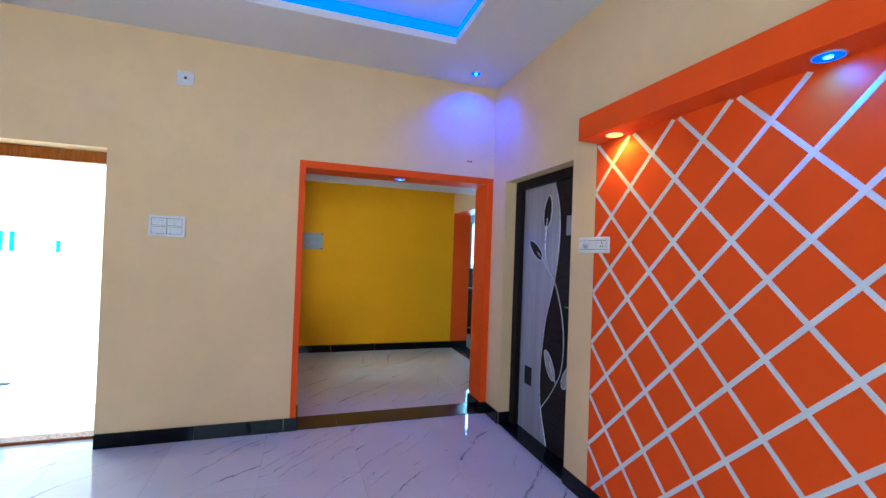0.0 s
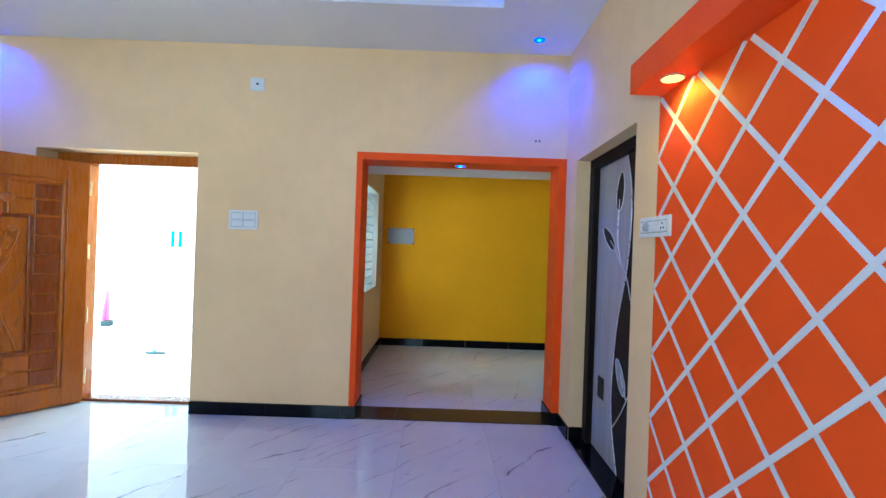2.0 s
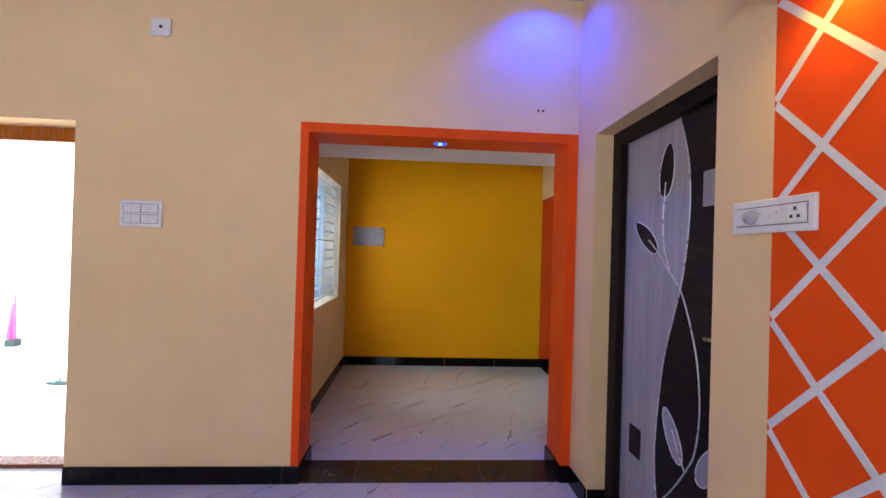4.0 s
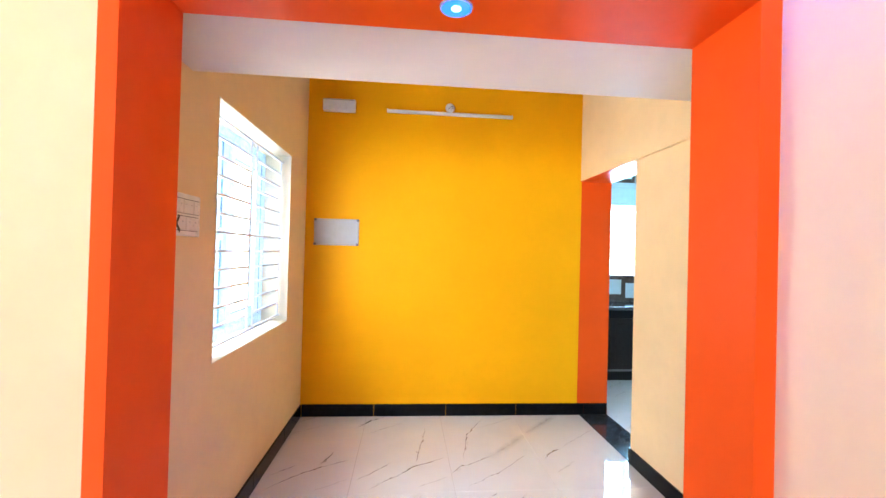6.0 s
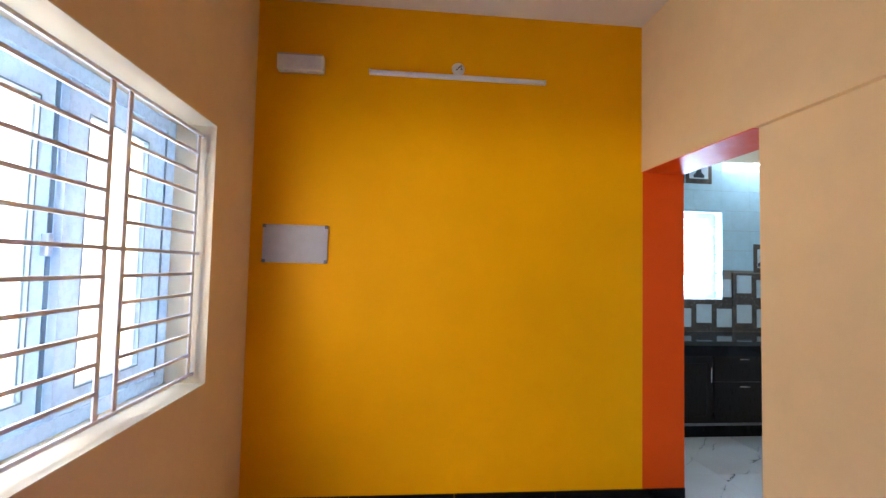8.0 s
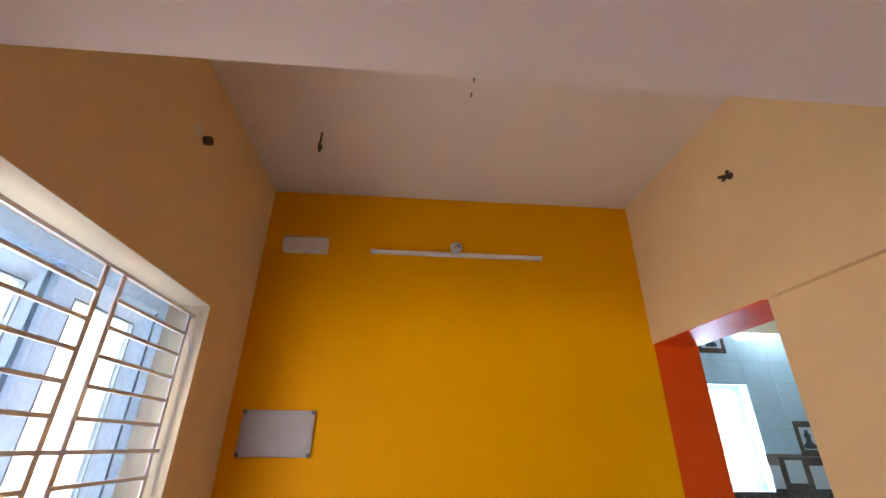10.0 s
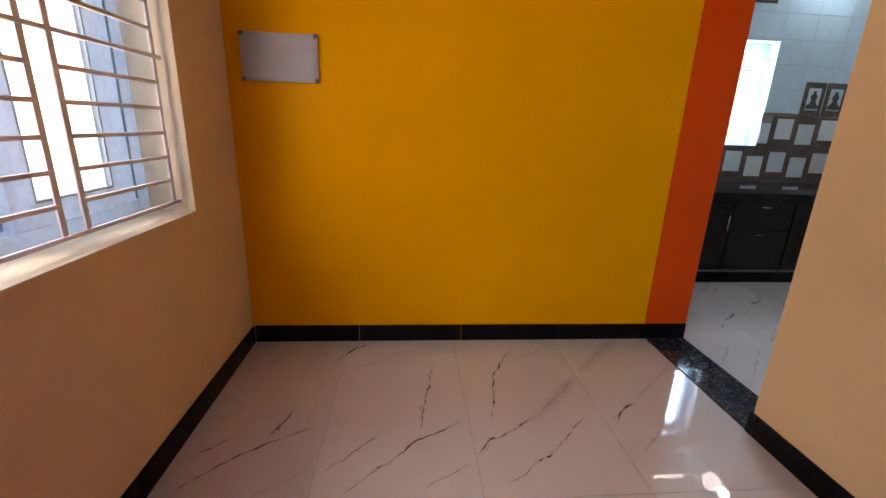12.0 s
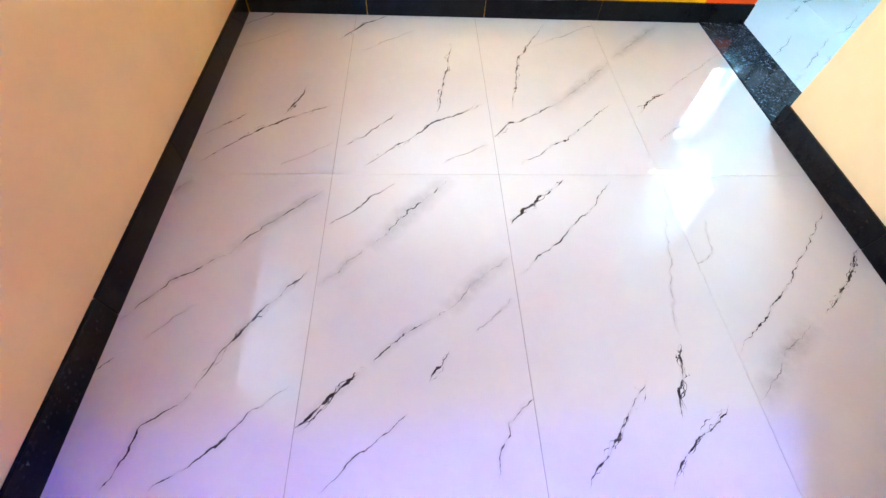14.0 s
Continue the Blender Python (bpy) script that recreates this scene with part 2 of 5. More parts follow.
def veined_tile(col, row, veins):
    """One printed tile: veins of (three points from the tile's corner, strength, smoke) on polished white."""
    m = Mat("white_veined_tile", 0.05)
    v = m.coords()
    shift = m.n("ShaderNodeVectorMath")
    shift.operation = "SUBTRACT"
    m.put(shift, 0, v)
    m.put(shift, 1, (TILE_X[col], TILE_Y[row], 0.0))

    def warped(pitch, sway, fine, jitter):
        out = shift.outputs[0]
        for s, k in ((pitch, sway), (fine, jitter)):
            n = m.n("ShaderNodeTexNoise", Vector=v, Scale=s, Detail=2.0, Roughness=0.6).outputs["Color"]
            c = m.n("ShaderNodeVectorMath")
            c.operation = "MULTIPLY_ADD"
            m.put(c, 0, n)
            m.put(c, 1, (k, k, 0.0))
            a = m.n("ShaderNodeVectorMath")
            a.operation = "ADD"
            m.put(c, 2, (-k / 2, -k / 2, 0.0))
            m.put(a, 0, out)
            m.put(a, 1, c.outputs[0])
            out = a.outputs[0]
        return out

    ways = (warped(7.0, 0.05, 30.0, 0.020), warped(12.0, 0.085, 40.0, 0.014), warped(16.0, 0.085, 50.0, 0.012))
    fat = m.noise(v, 22.0, 3, 0.6)
    cloud = m.noise(v, 14.0, 6, 0.75)
    core = hair = smoke = None
    for x0, y0, x1, y1, x2, y2, w, soft in veins:
        for i, p in enumerate(ways[: 3 if w > 3 else 2 if w > 2 else 1]):
            g = m.n("ShaderNodeGroup")
            g.node_tree = VEIN
            for k, q in (("P", p), ("A", (x0, y0, 0)), ("B", (x1, y1, 0)), ("C", (x2, y2, 0))):
                m.put(g, k, q)
            s, d = g.outputs["Along"], g.outputs["Distance"]
            taper = m.math("POWER", m.math("MULTIPLY", m.math("MULTIPLY", s, m.math("SUBTRACT", 1.0, s)), 4.0), 0.5 if w < 3 else 0.9)
            wide = (0.0021, 0.0029, 0.0044, 0.0050, 0.0056)[w - 1] * (1.0 if i == 0 else 0.42)
            half = m.math("MULTIPLY", m.math("MULTIPLY", taper, m.grey(fat, 0.38, 0.66, 0.14, 1.2)), wide)
            on = m.math("MINIMUM", m.math("MAXIMUM", m.math("DIVIDE", m.math("SUBTRACT", half, d), 0.0009), 0.0), 1.0)
            if w == 1:
                hair = on if hair is None else m.math("MAXIMUM", hair, on)
            else:
                core = on if core is None else m.math("MAXIMUM", core, on)
            if i == 0:
                reach = 0.009 + 0.011 * soft
                h = m.math("SUBTRACT", 1.0, m.math("MINIMUM", m.math("DIVIDE", d, reach), 1.0))
                h = m.math("MULTIPLY", m.math("MULTIPLY", h, taper), m.grey(cloud, 0.30, 0.70, 0.05, min(0.36 + 0.12 * soft, 0.66)))
                smoke = h if smoke is None else m.math("MAXIMUM", smoke, h)
    base = m.mix(m.grey(m.noise(v, 1.7, 5, 0.6), 0.35, 0.7), (0.66, 0.645, 0.63), (0.60, 0.585, 0.57))
    col_ = m.mix(smoke, base, (0.22, 0.205, 0.20))
    if hair is not None:
        col_ = m.mix(m.math("MULTIPLY", hair, 0.8), col_, (0.24, 0.20, 0.18))
    if core is not None:
        col_ = m.mix(m.math("MULTIPLY", core, m.grey(fat, 0.3, 0.55, 0.62, 1.0)), col_, (0.03, 0.026, 0.025))
    m.colour(col_).rough(m.grey(m.noise(v, 6, 4), 0.35, 0.75, 0.001, 0.006))
    m.put(m.b, "Specular IOR Level", 0.55)
    return m.bump(m.noise(v, 2.2, 1, 0.4), 0.02, 0.004).m


TILE_DESIGNS = {}
TILE_DESIGNS[0, 0] = veined_tile(0, 0, (
    (0.006, 0.996, 0.086, 1.068, 0.162, 1.138, 2, 0),
    (0.012, 0.799, 0.13, 0.884, 0.253, 0.97, 1, 0),
    (0.383, 0.529, 0.352, 0.42, 0.323, 0.322, 3, 0),
    (0.043, 0.033, 0.228, 0.242, 0.527, 0.409, 3, 0),
    (0.037, 0.201, 0.11, 0.261, 0.175, 0.337, 2, 0),
    (0.338, 0.052, 0.432, 0.106, 0.531, 0.159, 1, 0),
    (0.455, 0.863, 0.577, 1.021, 0.728, 1.138, 3, 0),
))
TILE_DESIGNS[0, 1] = veined_tile(0, 1, (
    (0.012, 0.644, 0.115, 0.773, 0.254, 0.872, 2, 1),
    (0.254, 0.872, 0.383, 1.017, 0.536, 1.138, 2, 2),
    (0.002, 0.505, 0.021, 0.527, 0.042, 0.547, 3, 0),
    (0.097, 0.596, 0.156, 0.645, 0.223, 0.706, 1, 0),
    (0.529, 0.828, 0.373, 0.641, 0.272, 0.455, 3, 1),
    (0.272, 0.455, 0.177, 0.369, 0.137, 0.222, 2, 1),
    (0.238, 0.23, 0.384, 0.344, 0.513, 0.456, 2, 0),
    (0.006, 1.117, 0.032, 1.156, 0.068, 1.196, 1, 3),
))
TILE_DESIGNS[1, 0] = veined_tile(1, 0, (
    (-0.089, 0.863, 0.033, 1.021, 0.184, 1.138, 3, 0),
    (0.037, 0.786, 0.178, 0.888, 0.3, 0.98, 1, 0),
    (0.478, 0.885, 0.424, 0.544, 0.385, 0.333, 3, 0),
    (0.103, 0.03, 0.356, 0.272, 0.613, 0.429, 3, 0),
    (0.021, 0.138, 0.143, 0.249, 0.237, 0.348, 2, 0),
    (0.394, 0.056, 0.494, 0.111, 0.587, 0.165, 1, 0),
))
TILE_DESIGNS[1, 1] = veined_tile(1, 1, (
    (0.001, 0.986, 0.115, 1.073, 0.228, 1.179, 2, 0),
    (0.004, 0.748, 0.073, 0.806, 0.146, 0.89, 1, 1),
    (0.146, 0.89, 0.289, 1.053, 0.423, 1.199, 2, 4),
    (-0.005, 0.339, 0.074, 0.425, 0.17, 0.507, 5, 1),
    (0.17, 0.507, 0.267, 0.595, 0.39, 0.667, 2, 1),
    (0.39, 0.667, 0.481, 0.761, 0.598, 0.853, 1, 3),
    (0.067, 0.206, 0.169, 0.302, 0.284, 0.384, 2, 0),
    (0.336, 0.454, 0.371, 0.499, 0.4, 0.546, 3, 0),
    (0.468, 0.603, 0.53, 0.646, 0.596, 0.701, 1, 0),
    (0.498, 0.225, 0.534, 0.35, 0.602, 0.411, 2, 0),
))
TILE_DESIGNS[2, 0] = veined_tile(2, 0, (
    (0.365, 1.079, 0.188, 0.775, 0.093, 0.356, 3, 0),
    (-0.003, 0.188, 0.085, 0.291, 0.297, 0.416, 3, 0),
    (0.269, 0.397, 0.473, 0.582, 0.618, 0.751, 1, 3),
    (0.086, 0.058, 0.33, 0.226, 0.535, 0.421, 2, 0),
    (0.255, 0.849, 0.448, 0.974, 0.657, 1.104, 1, 0),
))
TILE_DESIGNS[2, 1] = veined_tile(2, 1, (
    (0.006, 0.978, 0.109, 1.078, 0.246, 1.201, 5, 0),
    (0.008, 0.785, 0.191, 0.93, 0.413, 1.182, 2, 0),
    (0.09, 0.206, 0.203, 0.315, 0.321, 0.454, 4, 0),
    (0.571, 1.025, 0.498, 0.794, 0.449, 0.566, 1, 0),
    (0.449, 0.566, 0.415, 0.437, 0.389, 0.35, 4, 0),
    (0.297, 0.188, 0.415, 0.308, 0.522, 0.382, 4, 0),
))
TILE_DESIGNS[3, 0] = veined_tile(3, 0, (
    (0.018, 0.347, 0.114, 0.452, 0.217, 0.527, 4, 0),
    (0.217, 0.527, 0.41, 0.685, 0.599, 0.834, 1, 0),
    (0.064, 0.189, 0.153, 0.259, 0.236, 0.332, 1, 0),
    (0.019, 0.766, 0.215, 0.947, 0.376, 1.118, 1, 3),
))
TILE_DESIGNS[3, 1] = veined_tile(3, 1, (
    (0.101, 1.0, 0.059, 0.858, -0.048, 0.793, 1, 0),
    (0.008, 0.52, 0.231, 0.707, 0.578, 1.063, 2, 0),
    (0.003, 0.372, 0.163, 0.525, 0.275, 0.602, 1, 4),
    (0.335, 0.628, 0.47, 0.745, 0.599, 0.887, 4, 0),
))


def granite(name, c, fleck, rough=0.09, shine=0.28):
    m = Mat(name, rough)
    v = m.coords()
    cells = m.n("ShaderNodeTexVoronoi", Vector=v, Scale=95.0)
    spots = m.math("MULTIPLY", m.grey(cells.outputs["Distance"], 0.0, 0.42, 1, 0), m.grey(m.noise(v, 45, 4, 0.6), 0.44, 0.62))
    col = m.mix(m.grey(m.noise(v, 14, 5), 0.35, 0.7), c, scaled(c, 1.9))
    m.put(m.b, "Specular IOR Level", shine)
    return m.colour(m.mix(spots, col, fleck)).rough(m.grey(m.noise(v, 5), 0.3, 0.8, rough * 0.7, rough * 1.7)).m


BLACKGRANITE = granite("black_granite", (0.004, 0.004, 0.005), (0.02, 0.02, 0.024), 0.08, 0.14)
COUNTERTOP = granite("polished_black_counter_granite", (0.005, 0.005, 0.006), (0.02, 0.02, 0.024), 0.06, 0.8)
FLECKED = granite("flecked_black_granite", (0.014, 0.016, 0.022), (0.40, 0.47, 0.58), 0.08)
BROWNGRANITE = granite("brown_black_granite", (0.022, 0.016, 0.014), (0.10, 0.075, 0.06), 0.14)
GROUT = Mat("grey_grout", 0.85).colour((0.27, 0.22, 0.19)).m


def wood(name, a, b, scale=(9, 9, 0.7), rough=0.3, gloss=0.4, shine=0.4, grain=0.3):
    m = Mat(name, rough)
    m.put(m.b, "Specular IOR Level", shine)
    v = m.coords(scale)
    g = m.noise(v, 2.2, 7, 0.62, 0.6)
    fine = m.noise(m.coords(tuple(s * 7 for s in scale)), 2.0, 3, 0.6)
    col = m.mix(m.grey(g, 0.32, 0.68), a, b)
    col = m.mix(m.grey(fine, 0.5, 0.8, 0, grain), col, scaled(a, 0.7))
    m.put(m.b, "Coat Weight", gloss)
    m.put(m.b, "Coat Roughness", 0.15)
    return m.colour(col).rough(m.grey(fine, 0.3, 0.7, rough - 0.06, rough + 0.1)).bump(fine, 0.4 * grain, 0.001).m


TEAK = wood("varnished_teak", (0.31, 0.080, 0.004), (0.40, 0.112, 0.006), (3, 3, 0.4), 0.26, 0.3, 0.3, 0.08)
TEAKDARK = wood("teak_darker_tone", (0.165, 0.034, 0.004), (0.21, 0.047, 0.005), (3, 3, 0.4), 0.26, 0.3, 0.3, 0.08)
GREYWOOD = wood("grey_woodgrain_laminate", (0.28, 0.275, 0.31), (0.40, 0.39, 0.43), (14, 14, 0.5), 0.32, 0.2)
DARKWOOD = wood("wenge_laminate", (0.014, 0.010, 0.011), (0.030, 0.022, 0.022), (3, 3, 22), 0.36, 0.0, 0.07)
WENGEFRAME = wood("wenge_door_frame_wood", (0.012, 0.008, 0.008), (0.024, 0.016, 0.014), (10, 10, 1), 0.40, 0.0, 0.06)
CABINET = wood("dark_brown_cabinet_laminate", (0.010, 0.006, 0.006), (0.016, 0.010, 0.009), (8, 8, 1), 0.3, 0.0, 0.16)


def plain(name, c, rough=0.4, metal=0.0, vary=0.05):
    m = Mat(name, rough, metal)
    v = m.coords()
    m.colour(m.mix(m.grey(m.noise(v, 18, 4), 0.3, 0.7), scaled(c, 1 - vary), scaled(c, 1 + vary)))
    m.rough(m.grey(m.noise(v, 40, 3), 0.3, 0.7, max(0.02, rough - 0.05), rough + 0.05))
    return m.m


PLASTIC = plain("white_switch_plastic", (0.78, 0.78, 0.79), 0.3)
PLASTICGREY = plain("pale_grey_plastic", (0.46, 0.47, 0.52), 0.35)
GREYLINE = plain("grey_gap_line", (0.16, 0.16, 0.18), 0.5)
BLACK = plain("black_tape", (0.01, 0.01, 0.012), 0.4)
CHROME = plain("brushed_steel", (0.62, 0.62, 0.64), 0.22, 1.0)
BRASS = plain("brass", (0.72, 0.55, 0.28), 0.3, 1.0)
SILVER = plain("silver_inlay", (0.72, 0.72, 0.76), 0.3, 0.6)
GRILLE = plain("white_painted_steel", (0.80, 0.82, 0.92), 0.4)
UPVC = plain("white_upvc_with_glare", (0.70, 0.80, 0.92), 0.28, 0.0, 0.015)
# Blue translucent share imitates the window glare that washes over the white profiles.
um = UPVC.node_tree
thin, both = um.nodes.new("ShaderNodeBsdfTranslucent"), um.nodes.new("ShaderNodeMixShader")
thin.inputs["Color"].default_value, both.inputs[0].default_value = (0.62, 0.84, 1.0, 1), 0.32
um.links.new(um.nodes["Principled BSDF"].outputs[0], both.inputs[1])
um.links.new(thin.outputs[0], both.inputs[2])
um.links.new(both.outputs[0], um.nodes["Material Output"].inputs["Surface"])
GASKET = plain("blue_grey_gasket_rubber", (0.20, 0.32, 0.42), 0.5)
DARKINK = plain("dark_print_ink", (0.02, 0.025, 0.035), 0.3)
RUST = plain("rusty_steel", (0.10, 0.055, 0.035), 0.7)
PINK = plain("pink_cloth", (0.78, 0.10, 0.30), 0.9)
TEAL = plain("teal_paint", (0.02, 0.30, 0.34), 0.6)
GREYRUBBER = plain("grey_rubber", (0.03, 0.05, 0.055), 0.8)
TILEWHITE = plain("glossy_pale_wall_tile", (0.46, 0.64, 0.72), 0.12)
TILEBROWN = plain("brown_wall_tile", (0.085, 0.058, 0.045), 0.25, 0.0, 0.25)
TILESQUARE = plain("white_square_tile", (0.60, 0.68, 0.72), 0.12)


def glass():
    m = Mat("clear_window_glass", 0.0)
    m.colour((0.95, 0.98, 0.98))
    m.put(m.b, "Transmission Weight", 1.0)
    m.put(m.b, "IOR", 1.02)
    return m.m


GLASS = glass()


def glow(name, c, strength):
    m = Mat(name, 0.4)
    m.colour(scaled(c, 0.3))
    m.put(m.b, "Emission Color", (*c, 1))
    m.put(m.b, "Emission Strength", strength / 2)
    return m.m


LEDBLUE = glow("blue_led", (0.004, 0.022, 1.0), 5)
LEDCORE = glow("bright_blue_led_chip", (0.10, 0.38, 1.0), 9)
# Emissive over a dark base: the strip's light on the cove face, put into colour.
LITCOVE = glow("blue_lit_cove_band", (0.0, 0.10, 1.0), 2.1)
LITCOVE.node_tree.nodes["Principled BSDF"].inputs["Base Color"].default_value = (0.0, 0.02, 0.06, 1)
LEDWARM = glow("warm_led", (1.0, 0.40, 0.03), 6)
LEDWHITE = glow("white_lamp_glow", (0.85, 0.95, 1.0), 7)

# ---------------------------------------------------------------- mesh helpers


def slab(bm, x0, x1, y0, y1, z0, z1, bevel=0.0):
    r = bmesh.ops.create_cube(bm, size=1.0)
    for v in r["verts"]:
        v.co = Vector(((x0 + x1) / 2 + v.co.x * (x1 - x0), (y0 + y1) / 2 + v.co.y * (y1 - y0), (z0 + z1) / 2 + v.co.z * (z1 - z0)))
    if bevel:
        edges = list({e for v in r["verts"] for e in v.link_edges})
        bmesh.ops.bevel(bm, geom=edges, offset=bevel, segments=2, affect="EDGES", profile=0.5)


def boxes(*bs, bevel=0.0):
    bm = bmesh.new()
    for b in bs:
        slab(bm, *b, bevel=bevel)
    return bm


def disc(bm, centre, axis, r, depth, seg=24, r2=None):
    """A round plug along an axis, from its centre outwards by depth."""
    q = Vector((0, 0, 1)).rotation_difference(Vector(axis).normalized()).to_matrix().to_4x4()
    m = Matrix.Translation(Vector(centre)) @ q @ Matrix.Translation((0, 0, depth / 2))
    bmesh.ops.create_cone(bm, cap_ends=True, segments=seg, radius1=r, radius2=r if r2 is None else r2, depth=depth, matrix=m)


def ring(bm, centre, axis, r_out, r_in, depth, seg=28):
    """A flat ring with thickness, proud of its base along the axis."""
    q = Vector((0, 0, 1)).rotation_difference(Vector(axis).normalized()).to_matrix().to_4x4()
    m = Matrix.Translation(Vector(centre)) @ q
    loops = []
    for r, z in ((r_out, 0), (r_out * 0.97, depth), (r_in, depth), (r_in, 0)):
        loops.append([bm.verts.new(m @ Vector((r * math.cos(a), r * math.sin(a), z))) for a in (2 * math.pi * i / seg for i in range(seg))])
    for a, b in zip(loops, loops[1:] + loops[:1]):
        for i in range(seg):
            j = (i + 1) % seg
            bm.faces.new((a[i], a[j], b[j], b[i]))


def tube(bm, pts, r, seg=8):
    """A round rod along a line of points."""
    pts = [Vector(p) for p in pts]
    rings = []
    for i, p in enumerate(pts):
        d = (pts[min(i + 1, len(pts) - 1)] - pts[max(i - 1, 0)]).normalized()
        side = d.orthogonal().normalized() if i == 0 else (side - d * side.dot(d)).normalized()
        up = d.cross(side)
        rings.append([bm.verts.new(p + r * (math.cos(a) * side + math.sin(a) * up)) for a in (2 * math.pi * k / seg for k in range(seg))])
    for a, b in zip(rings, rings[1:]):
        for k in range(seg):
            bm.faces.new((a[k], a[(k + 1) % seg], b[(k + 1) % seg], b[k]))
    bm.faces.new(rings[0][::-1])
    bm.faces.new(rings[-1])


def mesh_of(name, bm, material, smooth=False):
    bmesh.ops.recalc_face_normals(bm, faces=bm.faces)
    me = bpy.data.meshes.new(name)
    bm.to_mesh(me)
    bm.free()
    me.materials.append(material)
    if smooth:
        for p in me.polygons:
            p.use_smooth = True
    return me


def part(name, bm, material, parent, label="", smooth=False):
    ob = new(name, mesh_of(name, bm, material, smooth))
    ob.parent = parent
    ob.matrix_parent_inverse = parent.matrix_world.inverted() if parent else Matrix()
    return tagged(ob, label)


def thing(name, at, label, category, group="", kind=""):
    ob = new(name)
    ob.location = at
    ob.empty_display_size = 0.05
    ob.matrix_world = Matrix.Translation(at)
    return tagged(ob, label, category, group, kind)


def structure(name, bm, material, label, category):
    return tagged(new(name, mesh_of(name, bm, material)), label, category, "", "structure")


# ---------------------------------------------------------------- the plan
RW = 1.785       # face of the living room's right wall
LW = -2.97       # left wall of the living room
BACK = -7.20     # rear wall of the living room
PF, PB = -2.54, -2.28   # partition, front and back face
CEIL = 2.907      # living room border ceiling
CEILA = 2.95     # alcove and kitchen ceiling
AX = 2.335       # right wall of the alcove
KX = 2.613       # kitchen side of that wall
KY = 1.48        # far wall of the kitchen
ROOF = 3.16

# walls


def grid_wall(us, vs, holes, to_world, d0, d1):
    """A wall in one piece: a grid in its own plane with some cells left open, between two depths."""
    bm = bmesh.new()
    cells = {(i, j) for i in range(len(us) - 1) for j in range(len(vs) - 1)} - set(holes)
    made = {}

    def at(i, j, d):
        if (i, j, d) not in made:
            made[i, j, d] = bm.verts.new(to_world(us[i], vs[j], d))
        return made[i, j, d]

    for i, j in cells:
        for d in (d0, d1):
            bm.faces.new((at(i, j, d), at(i + 1, j, d), at(i + 1, j + 1, d), at(i, j + 1, d)))
        for (ni, nj), (a, b) in (((i - 1, j), ((i, j), (i, j + 1))), ((i + 1, j), ((i + 1, j), (i + 1, j + 1))), ((i, j - 1), ((i, j), (i + 1, j))), ((i, j + 1), ((i, j + 1), (i + 1, j + 1)))):
            if (ni, nj) not in cells:
                bm.faces.new((at(*a, d0), at(*b, d0), at(*b, d1), at(*a, d1)))
    return bm


def in_yz(u, v, d):
    return Vector((d, u, v))


def in_xz(u, v, d):
    return Vector((u, d, v))


structure("wall_alcove_back", boxes((-0.25, AX + 0.008, 0, 0.23, 0, ROOF)), YELLOW, "smooth golden yellow painted plaster wall", "wall")
structure("wall_alcove_back_pier", boxes((AX + 0.008, KX, 0, 0.23, 0, ROOF)), ORANGE, "orange painted plaster reveal beside the kitchen opening", "wall")
WY0, WY1, WZ0, WZ1 = -1.620, -0.470, 0.857, 2.034
structure("wall_alcove_left", grid_wall((PB, WY0, WY1, 0), (0, WZ0, WZ1, ROOF), ((1, 1),), in_yz, -0.25, 0),
          CREAM, "cream painted plaster wall with a window opening", "wall")
structure("window_reveal", boxes((-0.246, 0.002, WY0, WY1, WZ0, WZ0 + 0.004), (-0.246, 0.002, WY0, WY1, WZ1 - 0.004, WZ1),
                                 (-0.246, 0.002, WY0, WY0 + 0.004, WZ0 + 0.004, WZ1 - 0.004), (-0.246, 0.002, WY1 - 0.004, WY1, WZ0 + 0.004, WZ1 - 0.004)),
          REVEAL, "ivory painted window reveal", "window reveal")
KO0, KOZ = -0.840, 2.026
AXL = 2.364      # lower face of the right wall, set back under the beam
structure("wall_alcove_right", boxes((AXL, KX, PB, KO0, 0, KOZ)), CREAM, "cream painted plaster wall beside the kitchen opening", "wall")
structure("wall_alcove_right_beam", boxes((AX, KX, PB, 0, KOZ, ROOF)), CREAM, "cream painted beam band standing slightly proud of the wall", "wall")
structure("kitchen_opening_head", boxes((AX + 0.001, KX, KO0, 0, KOZ - 0.004, KOZ)), ORANGE, "orange painted underside of the kitchen opening", "trim")
OX0, OX1, OZ = 0.177, 1.731, 2.043
DX0, DX1, DZ = -2.37, -1.108, 2.043
structure("wall_partition", grid_wall((LW, DX0, DX1, OX0, OX1, KX), (0, DZ, ROOF), ((1, 0), (3, 0)), in_xz, PF, PB),
          CREAM, "cream painted plaster wall with a doorway and an archway", "wall")
structure("archway_trim", boxes((OX0 - 0.041, OX0, PF - 0.003, PF, 0, OZ), (OX1, OX1 + 0.054, PF - 0.003, PF, 0, OZ), (OX0 - 0.041, OX1 + 0.054, PF - 0.003, PF, OZ, OZ + 0.053),
                                (OX0, OX0 + 0.004, PF - 0.003, PB, 0, OZ - 0.004), (OX1 - 0.004, OX1, PF - 0.003, PB, 0, OZ - 0.004), (OX0, OX1, PF - 0.003, PB, OZ - 0.004, OZ)),
          ORANGE, "orange painted band lining the archway", "trim")
BD0, BD1, BDZ = -2.794, -3.723, 2.029    # bedroom doorway
